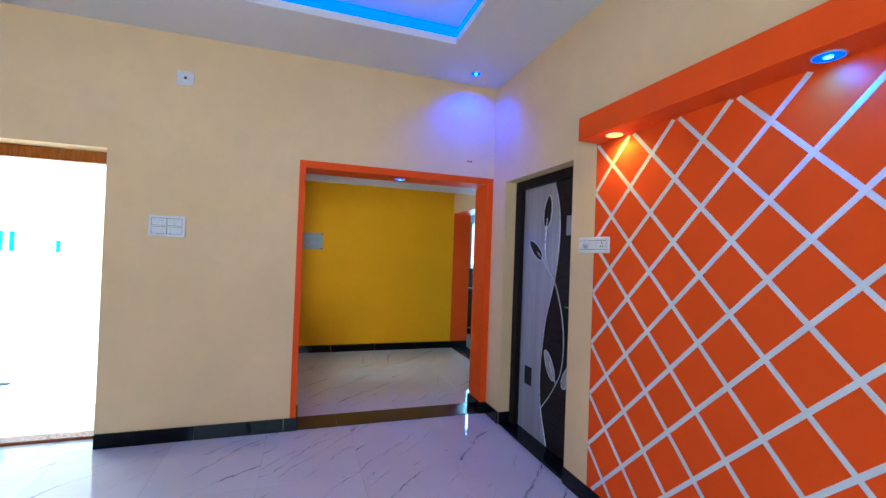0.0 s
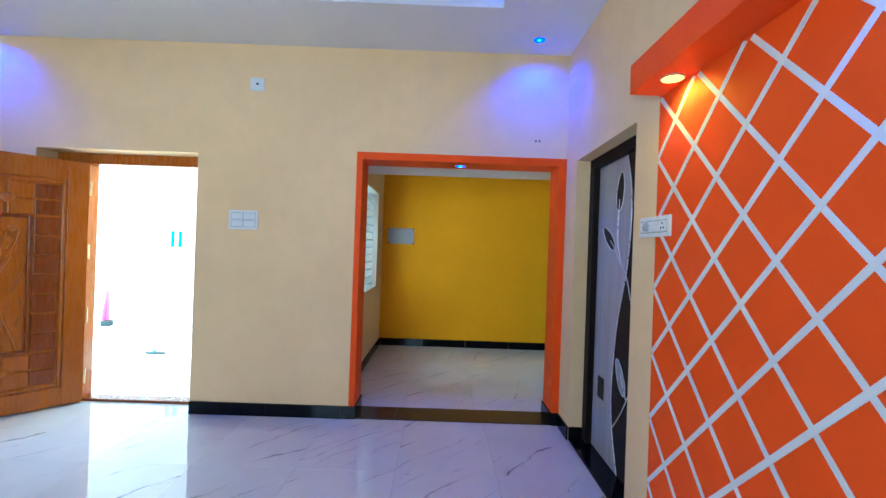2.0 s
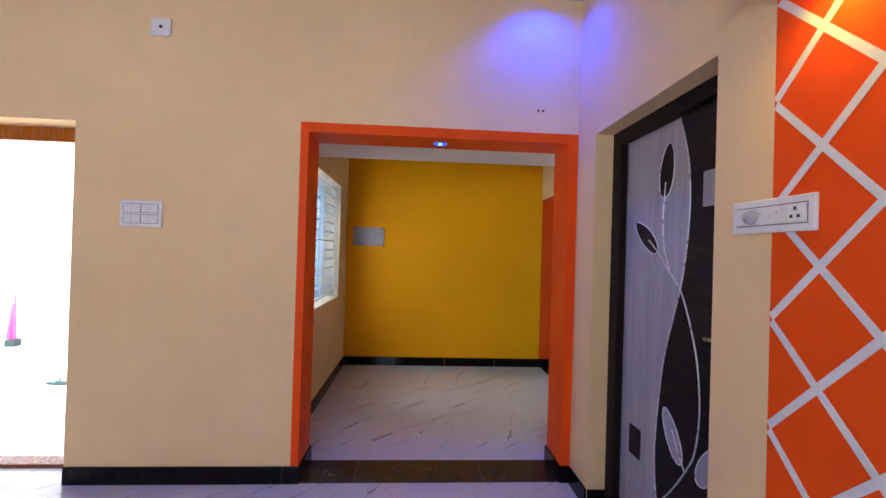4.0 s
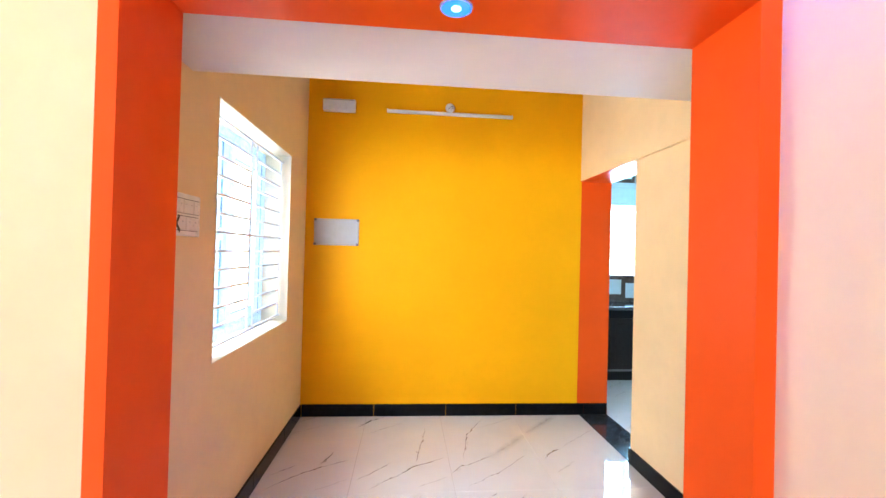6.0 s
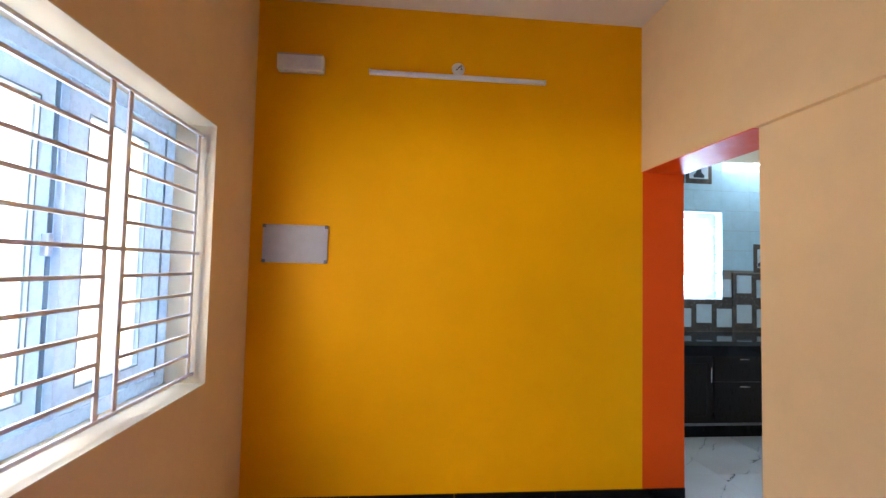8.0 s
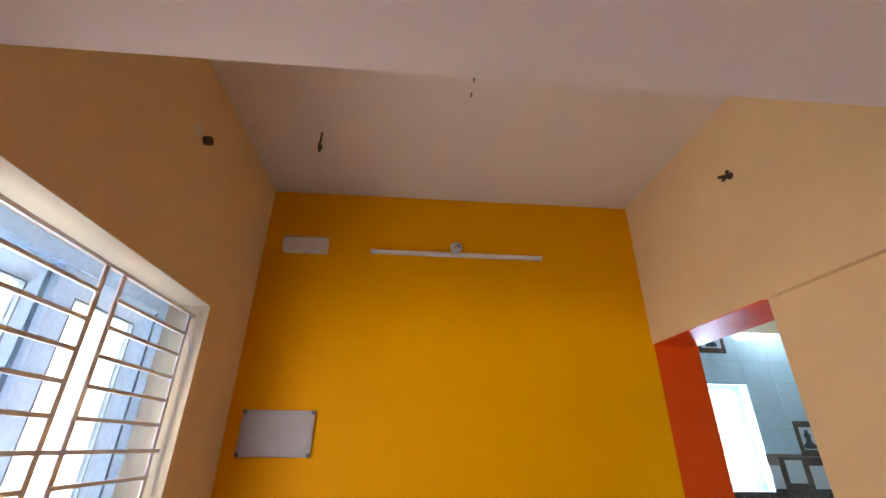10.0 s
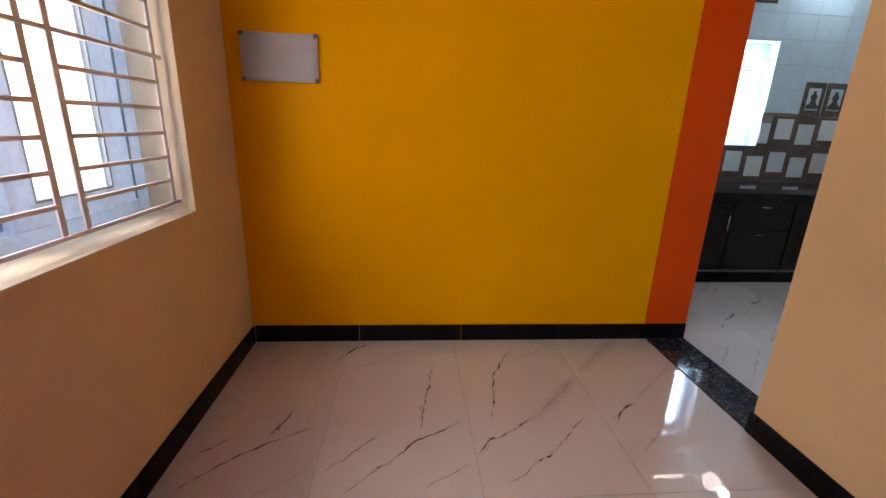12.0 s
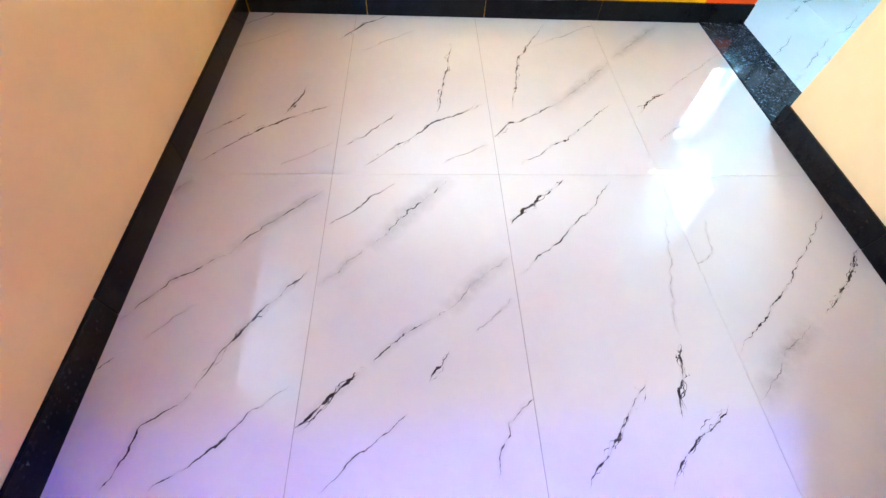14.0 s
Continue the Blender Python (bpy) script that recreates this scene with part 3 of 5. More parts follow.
structure("wall_living_right", grid_wall((BACK, -3.945, BD1, BD0, PF), (0, BDZ, 2.19, ROOF), ((0, 0), (0, 1), (2, 0)), in_yz, RW, RW + 0.23),
          CREAM, "cream painted plaster wall with a bedroom doorway", "wall")
structure("wall_living_left", boxes((LW - 0.23, LW, BACK - 0.23, PB, 0, ROOF)), CREAM, "cream painted plaster wall", "wall")
BW0, BW1, BWZ0, BWZ1 = -1.6, 0.4, 0.9, 2.1
structure("wall_living_back", grid_wall((LW, BW0, BW1, RW + 0.23), (0, BWZ0, BWZ1, ROOF), ((1, 1),), in_xz, BACK - 0.23, BACK),
          CREAM, "cream painted plaster wall with a window opening", "wall")
structure("wall_kitchen_far", grid_wall((KX, 3.25, 4.05, 5.4), (0, 1.15, 2.02, ROOF), ((1, 1),), in_xz, KY, KY + 0.23),
          WHITE, "white plaster wall behind the tiles", "wall")
structure("wall_kitchen_left", boxes((KX - 0.23, KX, 0.23, KY + 0.23, 0, ROOF)), WHITE, "white plaster wall", "wall")
structure("wall_kitchen_right", boxes((5.4, 5.6, PB, KY + 0.23, 0, ROOF)), WHITE, "white plaster wall", "wall")
structure("wall_kitchen_near", boxes((KX, 5.6, PF, PB, 0, ROOF)), WHITE, "white plaster wall", "wall")
# Added panel, out of view, that seals the bedroom doorway against outside light.
structure("wall_bedroom_backing", boxes((RW + 0.26, RW + 0.30, -4.2, PF, 0, ROOF)), CREAM, "unseen panel added behind the closed bedroom door to stop light", "wall")

# ceilings
structure("ceiling_alcove", boxes((-0.23, KX, PB, 0.23, CEILA, CEILA + 0.1)), IVORY, "white painted plaster ceiling", "ceiling")
TX0, TX1, TY0, TY1 = -2.35, 1.164, -6.58, -3.16
structure("ceiling_living_border", boxes((LW, RW, TY1, PF, CEIL, CEIL + 0.05), (LW, RW, BACK, TY0, CEIL, CEIL + 0.05), (LW, TX0, TY0, TY1, CEIL, CEIL + 0.05), (TX1, RW, TY0, TY1, CEIL, CEIL + 0.05)),
          WHITE, "white false ceiling border around a lit tray", "ceiling")
structure("ceiling_tray_sides", boxes((TX0 - 0.12, TX1 + 0.12, TY1 + 0.10, TY1 + 0.12, CEIL + 0.05, 3.08), (TX0 - 0.12, TX1 + 0.12, TY0 - 0.12, TY0 - 0.10, CEIL + 0.05, 3.08),
                                      (TX0 - 0.12, TX0 - 0.10, TY0 - 0.10, TY1 + 0.10, CEIL + 0.05, 3.08), (TX1 + 0.10, TX1 + 0.12, TY0 - 0.10, TY1 + 0.10, CEIL + 0.05, 3.08)),
          WHITE, "white sides of the recessed ceiling tray", "ceiling")
structure("ceiling_tray", boxes((TX0 - 0.12, TX1 + 0.12, TY0 - 0.12, TY1 + 0.12, 3.08, ROOF)), WHITE, "white recessed tray ceiling tinted by blue light", "ceiling")
structure("ceiling_kitchen", boxes((KX, 5.6, PB, KY + 0.23, CEILA, CEILA + 0.1)), WHITE, "white painted kitchen ceiling", "ceiling")
# Unseen lid over all rooms, added so no sky or sun leaks in.
structure("roof_slab", boxes((LW - 0.23, 5.6, BACK - 0.23, PB, ROOF, ROOF + 0.12), (-0.23, 5.6, PB, KY + 0.23, ROOF, ROOF + 0.12)),
          OUTSIDE, "unseen flat slab added over the rooms to keep light out", "roof")
structure("loft_alcove", boxes((0, AX, PB, -1.85, 2.046, 2.17)), IVORY, "white painted loft slab over the archway", "loft")
structure("loft_kitchen", boxes((KX, 5.4, -1.6, 0.0, 2.115, 2.23)), CREAM, "cream painted loft slab in the kitchen", "loft")

# outdoors
structure("ground", boxes((-300, 300, -300, 300, -0.4, -0.2)), OUTSIDE, "pale bare ground around the house", "ground")
structure("porch_floor", boxes((-8, -0.23, PB, 1.0, -0.2, -0.06)), OUTSIDE, "sunlit pale porch floor", "pavement")
structure("compound_wall", boxes((-9, -0.23, 1.0, 1.2, -0.2, 3.2)), OUTSIDE, "sunlit white boundary wall", "wall")


def part_local(name, bm, material, parent, label="", smooth=False):
    ob = new(name, mesh_of(name, bm, material, smooth))
    ob.parent = parent
    return tagged(ob, label)


def smooth_line(pts, n=8):
    """A Catmull-Rom curve through the points."""
    p = [Vector(q) for q in pts]
    p = [2 * p[0] - p[1]] + p + [2 * p[-1] - p[-2]]
    out = []
    for i in range(1, len(p) - 2):
        for k in range(n):
            t = k / n
            out.append(0.5 * (2 * p[i] + (p[i + 1] - p[i - 1]) * t + (2 * p[i - 1] - 5 * p[i] + 4 * p[i + 1] - p[i + 2]) * t * t + (3 * p[i] - p[i - 1] - 3 * p[i + 1] + p[i + 2]) * t ** 3))
    return out + [p[-2]]


def prism(bm, outline, to_world, depth):
    """A flat shape with thickness: outline in the plane, to_world(u, v, d)."""
    a = [bm.verts.new(to_world(u, v, 0.0)) for u, v in outline]
    b = [bm.verts.new(to_world(u, v, depth)) for u, v in outline]
    bm.faces.new(a)
    bm.faces.new(b[::-1])
    for i in range(len(a)):
        j = (i + 1) % len(a)
        bm.faces.new((a[i], a[j], b[j], b[i]))


# ---------------------------------------------------------------- main entrance door
frame_ob = thing("door_1", (-1.7, -2.28, 0), "varnished teak door frame in the entrance doorway", "door frame", "", "structure")
part("jamb", boxes((DX0, DX0 + 0.262, -2.36, -2.25, 0, DZ - 0.085), bevel=0.006), TEAK, frame_ob)
part("jamb", boxes((DX1 - 0.065, DX1, -2.36, -2.25, 0, DZ - 0.085), bevel=0.006), TEAK, frame_ob)
part("head", boxes((DX0, DX1, -2.36, -2.25, DZ - 0.085, DZ + 0.004), bevel=0.006), TEAK, frame_ob)
part("sill", boxes((DX0 + 0.262, DX1 - 0.065, -2.36, -2.25, -0.06, 0.022), bevel=0.004), TEAKDARK, frame_ob)

OPEN = radians(231)
hinge = Vector((-2.088, -2.372, 0.012))
door = new("entrance_door")
door.matrix_world = Matrix.Translation(hinge) @ Matrix.Rotation(OPEN, 4, "Z")
tagged(door, "open carved teak entrance door with raised panels", "door")
# local: x from the hinge along the leaf, +y out of the carved face, z up
DW, DH, DT = 0.95, 1.945, 0.034
part_local("leaf", boxes((0, DW, -0.02, DT - 0.02, 0, DH), bevel=0.003), TEAK, door)
F = DT - 0.02
for x0, x1, z0, z1 in ((0, 0.135, 0, DH), (DW - 0.135, DW, 0, DH)):
    part_local("stile", boxes((x0 + 0.002, x1, F, F + 0.012, z0 + 0.002, z1 - 0.002), bevel=0.003), TEAK, door)
for z0, z1 in ((0, 0.15), (DH - 0.16, DH)):
    part_local("rail", boxes((0.136, DW - 0.136, F, F + 0.012, z0 + 0.002, z1 - 0.002), bevel=0.003), TEAK, door)
bm = bmesh.new()
for x0, x1, z0, z1 in ((0.145, 0.165, 0.16, 1.77), (DW - 0.165, DW - 0.145, 0.16, 1.77), (0.165, DW - 0.165, 0.16, 0.18), (0.165, DW - 0.165, 1.75, 1.77)):
    slab(bm, x0, x1, F, F + 0.014, z0, z1, 0.005)
part_local("moulding", bm, TEAK, door)


def raised_panel(x0, x1, z0, z1, mat, h=0.012):
    bm = boxes((x0, x1, F, F + h, z0, z1), bevel=0.006)
    return part_local("panel", bm, mat, door)


C0, C1 = 0.345, 0.605
# Darker tone on the hinge-side column only, running on through the end blocks.
for i in range(7):
    z0 = 0.455 + i * 0.148
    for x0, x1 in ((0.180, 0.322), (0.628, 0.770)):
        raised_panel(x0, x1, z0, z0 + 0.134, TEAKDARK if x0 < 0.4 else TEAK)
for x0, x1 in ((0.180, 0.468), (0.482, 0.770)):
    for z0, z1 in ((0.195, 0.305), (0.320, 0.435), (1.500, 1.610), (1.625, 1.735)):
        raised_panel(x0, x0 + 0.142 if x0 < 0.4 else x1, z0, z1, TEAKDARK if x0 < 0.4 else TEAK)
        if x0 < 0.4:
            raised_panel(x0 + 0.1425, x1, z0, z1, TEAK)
bm = bmesh.new()
for x0, x1, z0, z1 in ((C0 - 0.012, C0 + 0.008, 0.45, 1.49), (C1 - 0.008, C1 + 0.012, 0.45, 1.49), (C0 + 0.008, C1 - 0.008, 0.45, 0.472), (C0 + 0.008, C1 - 0.008, 1.468, 1.49)):
    slab(bm, x0, x1, F, F + 0.018, z0, z1, 0.005)
part_local("panel_border", bm, TEAKDARK, door)
part_local("carved_panel", boxes((C0 + 0.012, C1 - 0.012, F, F + 0.006, 0.476, 1.464), bevel=0.002), TEAK, door)
bm = bmesh.new()
for pts, r in ((((0.40, 0.49), (0.44, 0.62), (0.50, 0.80), (0.53, 1.0), (0.50, 1.18), (0.46, 1.36)), 0.016), (((0.47, 0.49), (0.52, 0.66), (0.545, 0.86), (0.50, 1.06), (0.43, 1.22), (0.40, 1.38)), 0.014),
               (((0.545, 0.50), (0.50, 0.62), (0.49, 0.72)), 0.011), (((0.40, 0.66), (0.37, 0.78), (0.375, 0.86)), 0.010), (((0.55, 0.82), (0.57, 0.92), (0.575, 1.02)), 0.010), (((0.44, 0.92), (0.39, 1.02), (0.37, 1.12)), 0.010)):
    line = smooth_line([(a, F + 0.006, b) for a, b in pts], 6)
    tube(bm, line, r * 0.7, 8)
part_local("vine_carving", bm, TEAK, door, "carved vine relief", True)
bm = bmesh.new()
for u, v in ((0.46, 1.18), (0.475, 1.25), (0.455, 1.31), (0.50, 1.36), (0.44, 1.39)):
    bmesh.ops.create_uvsphere(bm, u_segments=12, v_segments=8, radius=0.026, matrix=Matrix.Translation((u, F + 0.004, v)) @ Matrix.Diagonal((1, 0.5, 1, 1)))
part_local("fruit_carving", bm, TEAK, door, "carved round fruit relief", True)
for zc in (0.312, 1.617):
    bm = bmesh.new()
    bmesh.ops.create_uvsphere(bm, u_segments=18, v_segments=10, radius=0.05, matrix=Matrix.Translation((0.475, F + 0.002, zc)) @ Matrix.Diagonal((1, 0.42, 0.8, 1)))
    part_local("knot_carving", bm, TEAK, door, "", True)
for z in (0.20, 0.70, 1.22, 1.74):
    bm = bmesh.new()
    tube(bm, [(-0.008, 0.012, z - 0.06), (-0.008, 0.012, z + 0.06)], 0.008, 10)
    slab(bm, -0.006, 0.03, F, F + 0.003, z - 0.05, z + 0.05)
    part_local("hinge", bm, BRASS, door, "brass butt hinge")

# ---------------------------------------------------------------- bedroom door
bed_frame = thing("door_2", (1.9, -3.27, 0), "dark wenge door frame of the bedroom doorway", "door frame", "", "structure")
FX0, FX1, JW = 1.883, 1.981, 0.087
part("jamb", boxes((FX0, FX1, BD0 - JW, BD0, 0.02, BDZ - JW + 0.02), bevel=0.004), WENGEFRAME, bed_frame)
part("jamb", boxes((FX0, FX1, BD1, BD1 + JW, 0.02, BDZ - JW + 0.02), bevel=0.004), WENGEFRAME, bed_frame)
part("head", boxes((FX0, FX1, BD1, BD0, BDZ - JW + 0.02, BDZ + 0.003), bevel=0.004), WENGEFRAME, bed_frame)
LX = 1.926


def dy(u):
    return BD0 + (u + 2.797) * 0.9845


def dz(v):
    return v * 0.976


bdoor = thing("bedroom_door", (LX, -3.27, 0.02), "closed bedroom door in grey and wenge laminate with leaf inlay", "door")
LY0, LY1, LZ0, LZ1 = BD0 - JW + 0.004, BD1 + JW - 0.004, 0.022, BDZ - JW + 0.019
part("leaf", boxes((LX, LX + 0.035, LY1, LY0, LZ0, LZ1)), DARKWOOD, bdoor, "dark wenge laminate leaf")
to_door = lambda u, v, d: Vector((LX - d, u, v))
curve = [tuple(p) for p in smooth_line([(-3.318, LZ1)] + [(dy(u), dz(v)) for u, v in [(-3.385, 1.85), (-3.408, 1.685), (-3.398, 1.48), (-3.357, 1.265), (-3.262, 0.98), (-3.222, 0.75), (-3.200, 0.50), (-3.225, 0.28), (-3.289, 0.09)]] + [(-3.305, LZ0)], 6)]
bm = bmesh.new()
prism(bm, [(LY0 - 0.001, LZ1), *curve, (LY0 - 0.001, LZ0)], to_door, 0.002)
part("grey_panel", bm, GREYWOOD, bdoor, "pale grey woodgrain laminate panel")


def inlay(pts, mapped=True, r=0.0035, d=0.003):
    bm = bmesh.new()
    tube(bm, [(LX - d, u, v) for u, v in smooth_line([(dy(a), dz(c)) for a, c in pts] if mapped else pts, 7)], r, 6)
    part("inlay_line", bm, SILVER, bdoor, "", True)


inlay(curve[::3], False)
stem_b = [(-3.11, 1.483), (-3.184, 1.428), (-3.27, 1.345), (-3.357, 1.265), (-3.43, 1.12), (-3.480, 0.96), (-3.495, 0.78), (-3.47, 0.62), (-3.415, 0.52), (-3.33, 0.40), (-3.219, 0.27)]
inlay(stem_b)
inlay([(-3.236, 1.745), (-3.229, 1.673), (-3.220, 1.56), (-3.235, 1.45), (-3.285, 1.335)])
inlay([(-3.325, 0.66), (-3.375, 0.575), (-3.415, 0.52)])


def door_leaf_shape(cy, cz, half, wide, turn, mat):
    """A pointed leaf shape laid on the door, with a silver edge."""
    pts = []
    c, s = math.cos(radians(turn)), math.sin(radians(turn))
    for i in range(28):
        a = 2 * math.pi * i / 28
        u, v = wide * math.sin(a) * (1 - 0.12 * math.cos(a)), half * math.cos(a)
        pts.append((dy(cy + u * c - v * s), dz(cz + u * s + v * c)))
    bm = bmesh.new()
    prism(bm, pts, to_door, 0.0032)
    part("leaf_inlay", bm, mat, bdoor)
    bm = bmesh.new()
    tube(bm, [(LX - 0.0032, u, v) for u, v in pts + pts[:1]], 0.003, 6)
    part("leaf_edge", bm, SILVER, bdoor, "", True)


door_leaf_shape(-3.244, 1.795, 0.124, 0.053, 8, DARKWOOD)
door_leaf_shape(-3.087, 1.498, 0.121, 0.043, -54, DARKWOOD)
door_leaf_shape(-3.325, 0.635, 0.115, 0.045, -31, GREYWOOD)
door_leaf_shape(-3.545, 0.605, 0.100, 0.042, 30, GREYWOOD)
part("square_inlay", boxes((LX - 0.004, LX - 0.001, dy(-3.079), dy(-2.973), dz(0.40), dz(0.546))), DARKWOOD, bdoor)
part("label_plate", boxes((LX - 0.003, LX, LY1 + 0.006, dy(-3.484), dz(1.605), dz(1.745)), bevel=0.001), GREYWOOD, bdoor, "pale rectangular inlay")
bm = bmesh.new()
slab(bm, LX - 0.008, LX, LY1 + 0.003, LY1 + 0.033, 1.0, 1.15, 0.003)
tube(bm, [(LX - 0.006, LY1 + 0.018, 1.075), (LX - 0.030, LY1 + 0.018, 1.075), (LX - 0.036, LY1 + 0.028, 1.075), (LX - 0.036, LY1 + 0.094, 1.073)], 0.009, 10)
part("handle", bm, CHROME, bdoor, "brushed steel lever handle", True)
structure("door_sill_bedroom", boxes((RW + 0.002, 2.02, BD1, BD0, 0.001, 0.02), bevel=0.002), BLACKGRANITE, "black granite sill of the bedroom doorway", "door sill")

# ---------------------------------------------------------------- accent wall, cove beam
AY0, AY1 = -3.945, BACK
accent = structure("wall_accent", boxes((RW, RW + 0.23, AY1, AY0, 0, 2.19)), ORANGE, "orange accent wall with a white diamond lattice", "wall")
HY, HZ = 0.1378, 0.1453
for sign in (1, -1):
    for k in range(-40, 60):
        # lines z = z0 + sign * (HZ / HY) * (y - y0)
        y0, z0 = -4.630 + 2 * HY * k, 1.645
        s = sign * HZ / HY
        ends = []
        for zz in (0.102, 2.066):
            ends.append((y0 + (zz - z0) / s, zz))
        (ya, za), (yb, zb) = ends
        lo, hi = AY1 + 0.01, AY0 - 0.002
        if max(ya, yb) < lo or min(ya, yb) > hi:
            continue
        pts = []
        for (yy, zz) in ((ya, za), (yb, zb)):
            yc = min(max(yy, lo), hi)
            pts.append((yc, z0 + s * (yc - y0)))
        (ya, za), (yb, zb) = pts
        if abs(zb - za) < 0.02 or min(ya, yb) < -6.9:
            continue
        d = Vector((0, yb - ya, zb - za)).normalized()
        nrm = Vector((0, -d.z, d.y)) * 0.0125
        h = 0.0012 if sign > 0 else 0.0019
        bm = bmesh.new()
        quad = [Vector((RW, ya, za)) + nrm, Vector((RW, ya, za)) - nrm, Vector((RW, yb, zb)) - nrm, Vector((RW, yb, zb)) + nrm]
        for q in quad:
            q.y = min(q.y, AY0 - 0.0005)
            q.z = min(max(q.z, 0.101), 2.0675)
        a = [bm.verts.new(q) for q in quad]
        b = [bm.verts.new(q - Vector((h, 0, 0))) for q in quad]
        bm.faces.new(b)
        for i in range(4):
            bm.faces.new((a[i], a[(i + 1) % 4], b[(i + 1) % 4], b[i]))
        part("lattice_line", bm, LINEWHITE, accent)
structure("cove_beam", boxes((1.635, RW, BACK, -3.970, 2.068, 2.199), bevel=0.004), ORANGE, "orange painted boxed beam above the accent wall", "beam")


def downlight(x, y, z, mat, label, group):
    ob = thing("downlight", (x, y, z), label, "ceiling light", group)
    bm = bmesh.new()
    ring(bm, (x, y, z + 0.002), (0, 0, -1), 0.046, 0.040, 0.007)
    part("rim", bm, PLASTICGREY, ob, "pale rim", True)
    bm = bmesh.new()
    disc(bm, (x, y, z), (0, 0, -1), 0.040, 0.004)
    lens = part("lens", bm, mat, ob, "glowing lens")
    if mat is LEDBLUE:
        bm = bmesh.new()
        disc(bm, (x, y, z - 0.0038), (0, 0, -1), 0.013, 0.002, 16)
        chip = new("led_chip", mesh_of("led_chip", bm, LEDCORE))
        chip.parent = lens
    return ob


downlight(1.484, -2.776, CEIL, LEDBLUE, "small round blue led downlight in the white ceiling", "ceiling downlights")
downlight(-2.66, -2.776, CEIL, LEDBLUE, "small round blue led downlight in the white ceiling", "ceiling downlights")
downlight(0.955, -2.41, OZ - 0.004, LEDBLUE, "small round blue led downlight under the orange archway", "archway light")
downlight(1.72, -4.165, 2.068, LEDWARM, "small round warm led downlight under the orange beam", "beam downlights")
downlight(1.72, -5.115, 2.068, LEDBLUE, "small round blue led downlight under the orange beam", "beam downlights")

led = thing("led_strip", (TX0, TY1, CEIL + 0.06), "blue led strip light of the ceiling tray, shown as a glowing band", "strip light")
L0, L1 = CEIL + 0.0505, CEIL + 0.135
# Tall glowing bands replace the cove faces that the hidden strip lights blue.
for b in ((TX0 - 0.03, TX1 + 0.03, TY1 + 0.020, TY1 + 0.032, L0, L1), (TX0 - 0.03, TX1 + 0.03, TY0 - 0.032, TY0 - 0.020, L0, L1),
          (TX0 - 0.032, TX0 - 0.020, TY0 - 0.02, TY1 + 0.02, L0, L1), (TX1 + 0.020, TX1 + 0.032, TY0 - 0.02, TY1 + 0.02, L0, L1)):
    part("diffuser", boxes(b), LITCOVE, led, "glowing band standing in for the blue-lit cove face")

# ---------------------------------------------------------------- switches and small wall fittings


def wall_plate(name, label, category, centre, along, out, w, h, rows, extra=None, dark=False):
    """A modular switch plate: along = horizontal direction, out = wall normal; rows = modules per row."""
    c, a, o = Vector(centre), Vector(along), Vector(out)
    ob = thing(name, centre, label, category)

    def block(bm, u0, u1, v0, v1, d0, d1, bevel=0.0):
        m = Matrix((( a.x, 0, o.x, 0), (a.y, 0, o.y, 0), (0, 1, 0, 0), (0, 0, 0, 1)))
        tmp = bmesh.new()
        slab(tmp, u0, u1, v0, v1, d0, d1, bevel)
        tmp.transform(Matrix.Translation(c) @ m)
        me = bpy.data.meshes.new("tmp")
        tmp.to_mesh(me)
        tmp.free()
        bm.from_mesh(me)
        bpy.data.meshes.remove(me)

    bm = bmesh.new()
    block(bm, -w / 2, w / 2, -h / 2, h / 2, 0, 0.012, 0.004)
    part("plate", bm, PLASTIC, ob, "white plastic plate")
    rh = (h - 0.03) / len(rows)
    for r, groups in enumerate(rows):
        v0 = h / 2 - 0.015 - (r + 1) * rh + 0.004
        v1 = v0 + rh - 0.008
        gw = (w - 0.036) / len(groups)
        for q, count in enumerate(groups):
            u0 = -w / 2 + 0.018 + q * gw
            for b in ((u0, u0 + gw, v1 - 0.0024, v1), (u0, u0 + gw, v0, v0 + 0.0024)) + (((u0, u0 + 0.002, v0 + 0.0024, v1 - 0.0024), (u0 + gw - 0.002, u0 + gw, v0 + 0.0024, v1 - 0.0024)) if dark else ()):
                bm = bmesh.new()
                block(bm, *b, 0.0118, 0.0128)
                part("window_line", bm, GREYLINE, ob)
            mw = (gw - 0.006) / max(count, 1)
            for k in range(count):
                a0 = u0 + 0.003 + k * mw
                bm = bmesh.new()
                block(bm, a0 + 0.0008, a0 + mw - 0.0008, v0 + 0.0045, v1 - 0.0045, 0.0118, 0.0150 if k % 2 else 0.0162, 0.0012)
                part("rocker", bm, PLASTIC, ob)
                bm = bmesh.new()
                block(bm, a0 + mw * 0.42, a0 + mw * 0.58, v0 + rh * 0.52, v0 + rh * 0.58, 0.0120, 0.0167)
                part("rocker_mark", bm, PLASTICGREY, ob)
    if extra:
        bm = bmesh.new()
        for du, dv in ((0.0, 0.012), (-0.010, -0.008), (0.010, -0.008)):
            block(bm, extra + du - 0.003, extra + du + 0.003, dv - 0.004, dv + 0.004, 0.0118, 0.0171)
        part("socket_holes", bm, BLACK, ob, "dark socket holes")
    return ob, block


wall_plate("switch_board", "white modular switch board on the cream wall", "switch", (-0.733, PF, 1.530), (1, 0, 0), (0, -1, 0), 0.226, 0.150, ((2, 2), (2, 2)), None, True)
fan_board, fan_block = wall_plate("switch_board", "white modular switch board with a fan regulator", "switch", (RW - 0.001, -3.950, 1.487), (0, -1, 0), (-1, 0, 0), 0.262, 0.092, ((4,),), 0.080, True)
bm = bmesh.new()
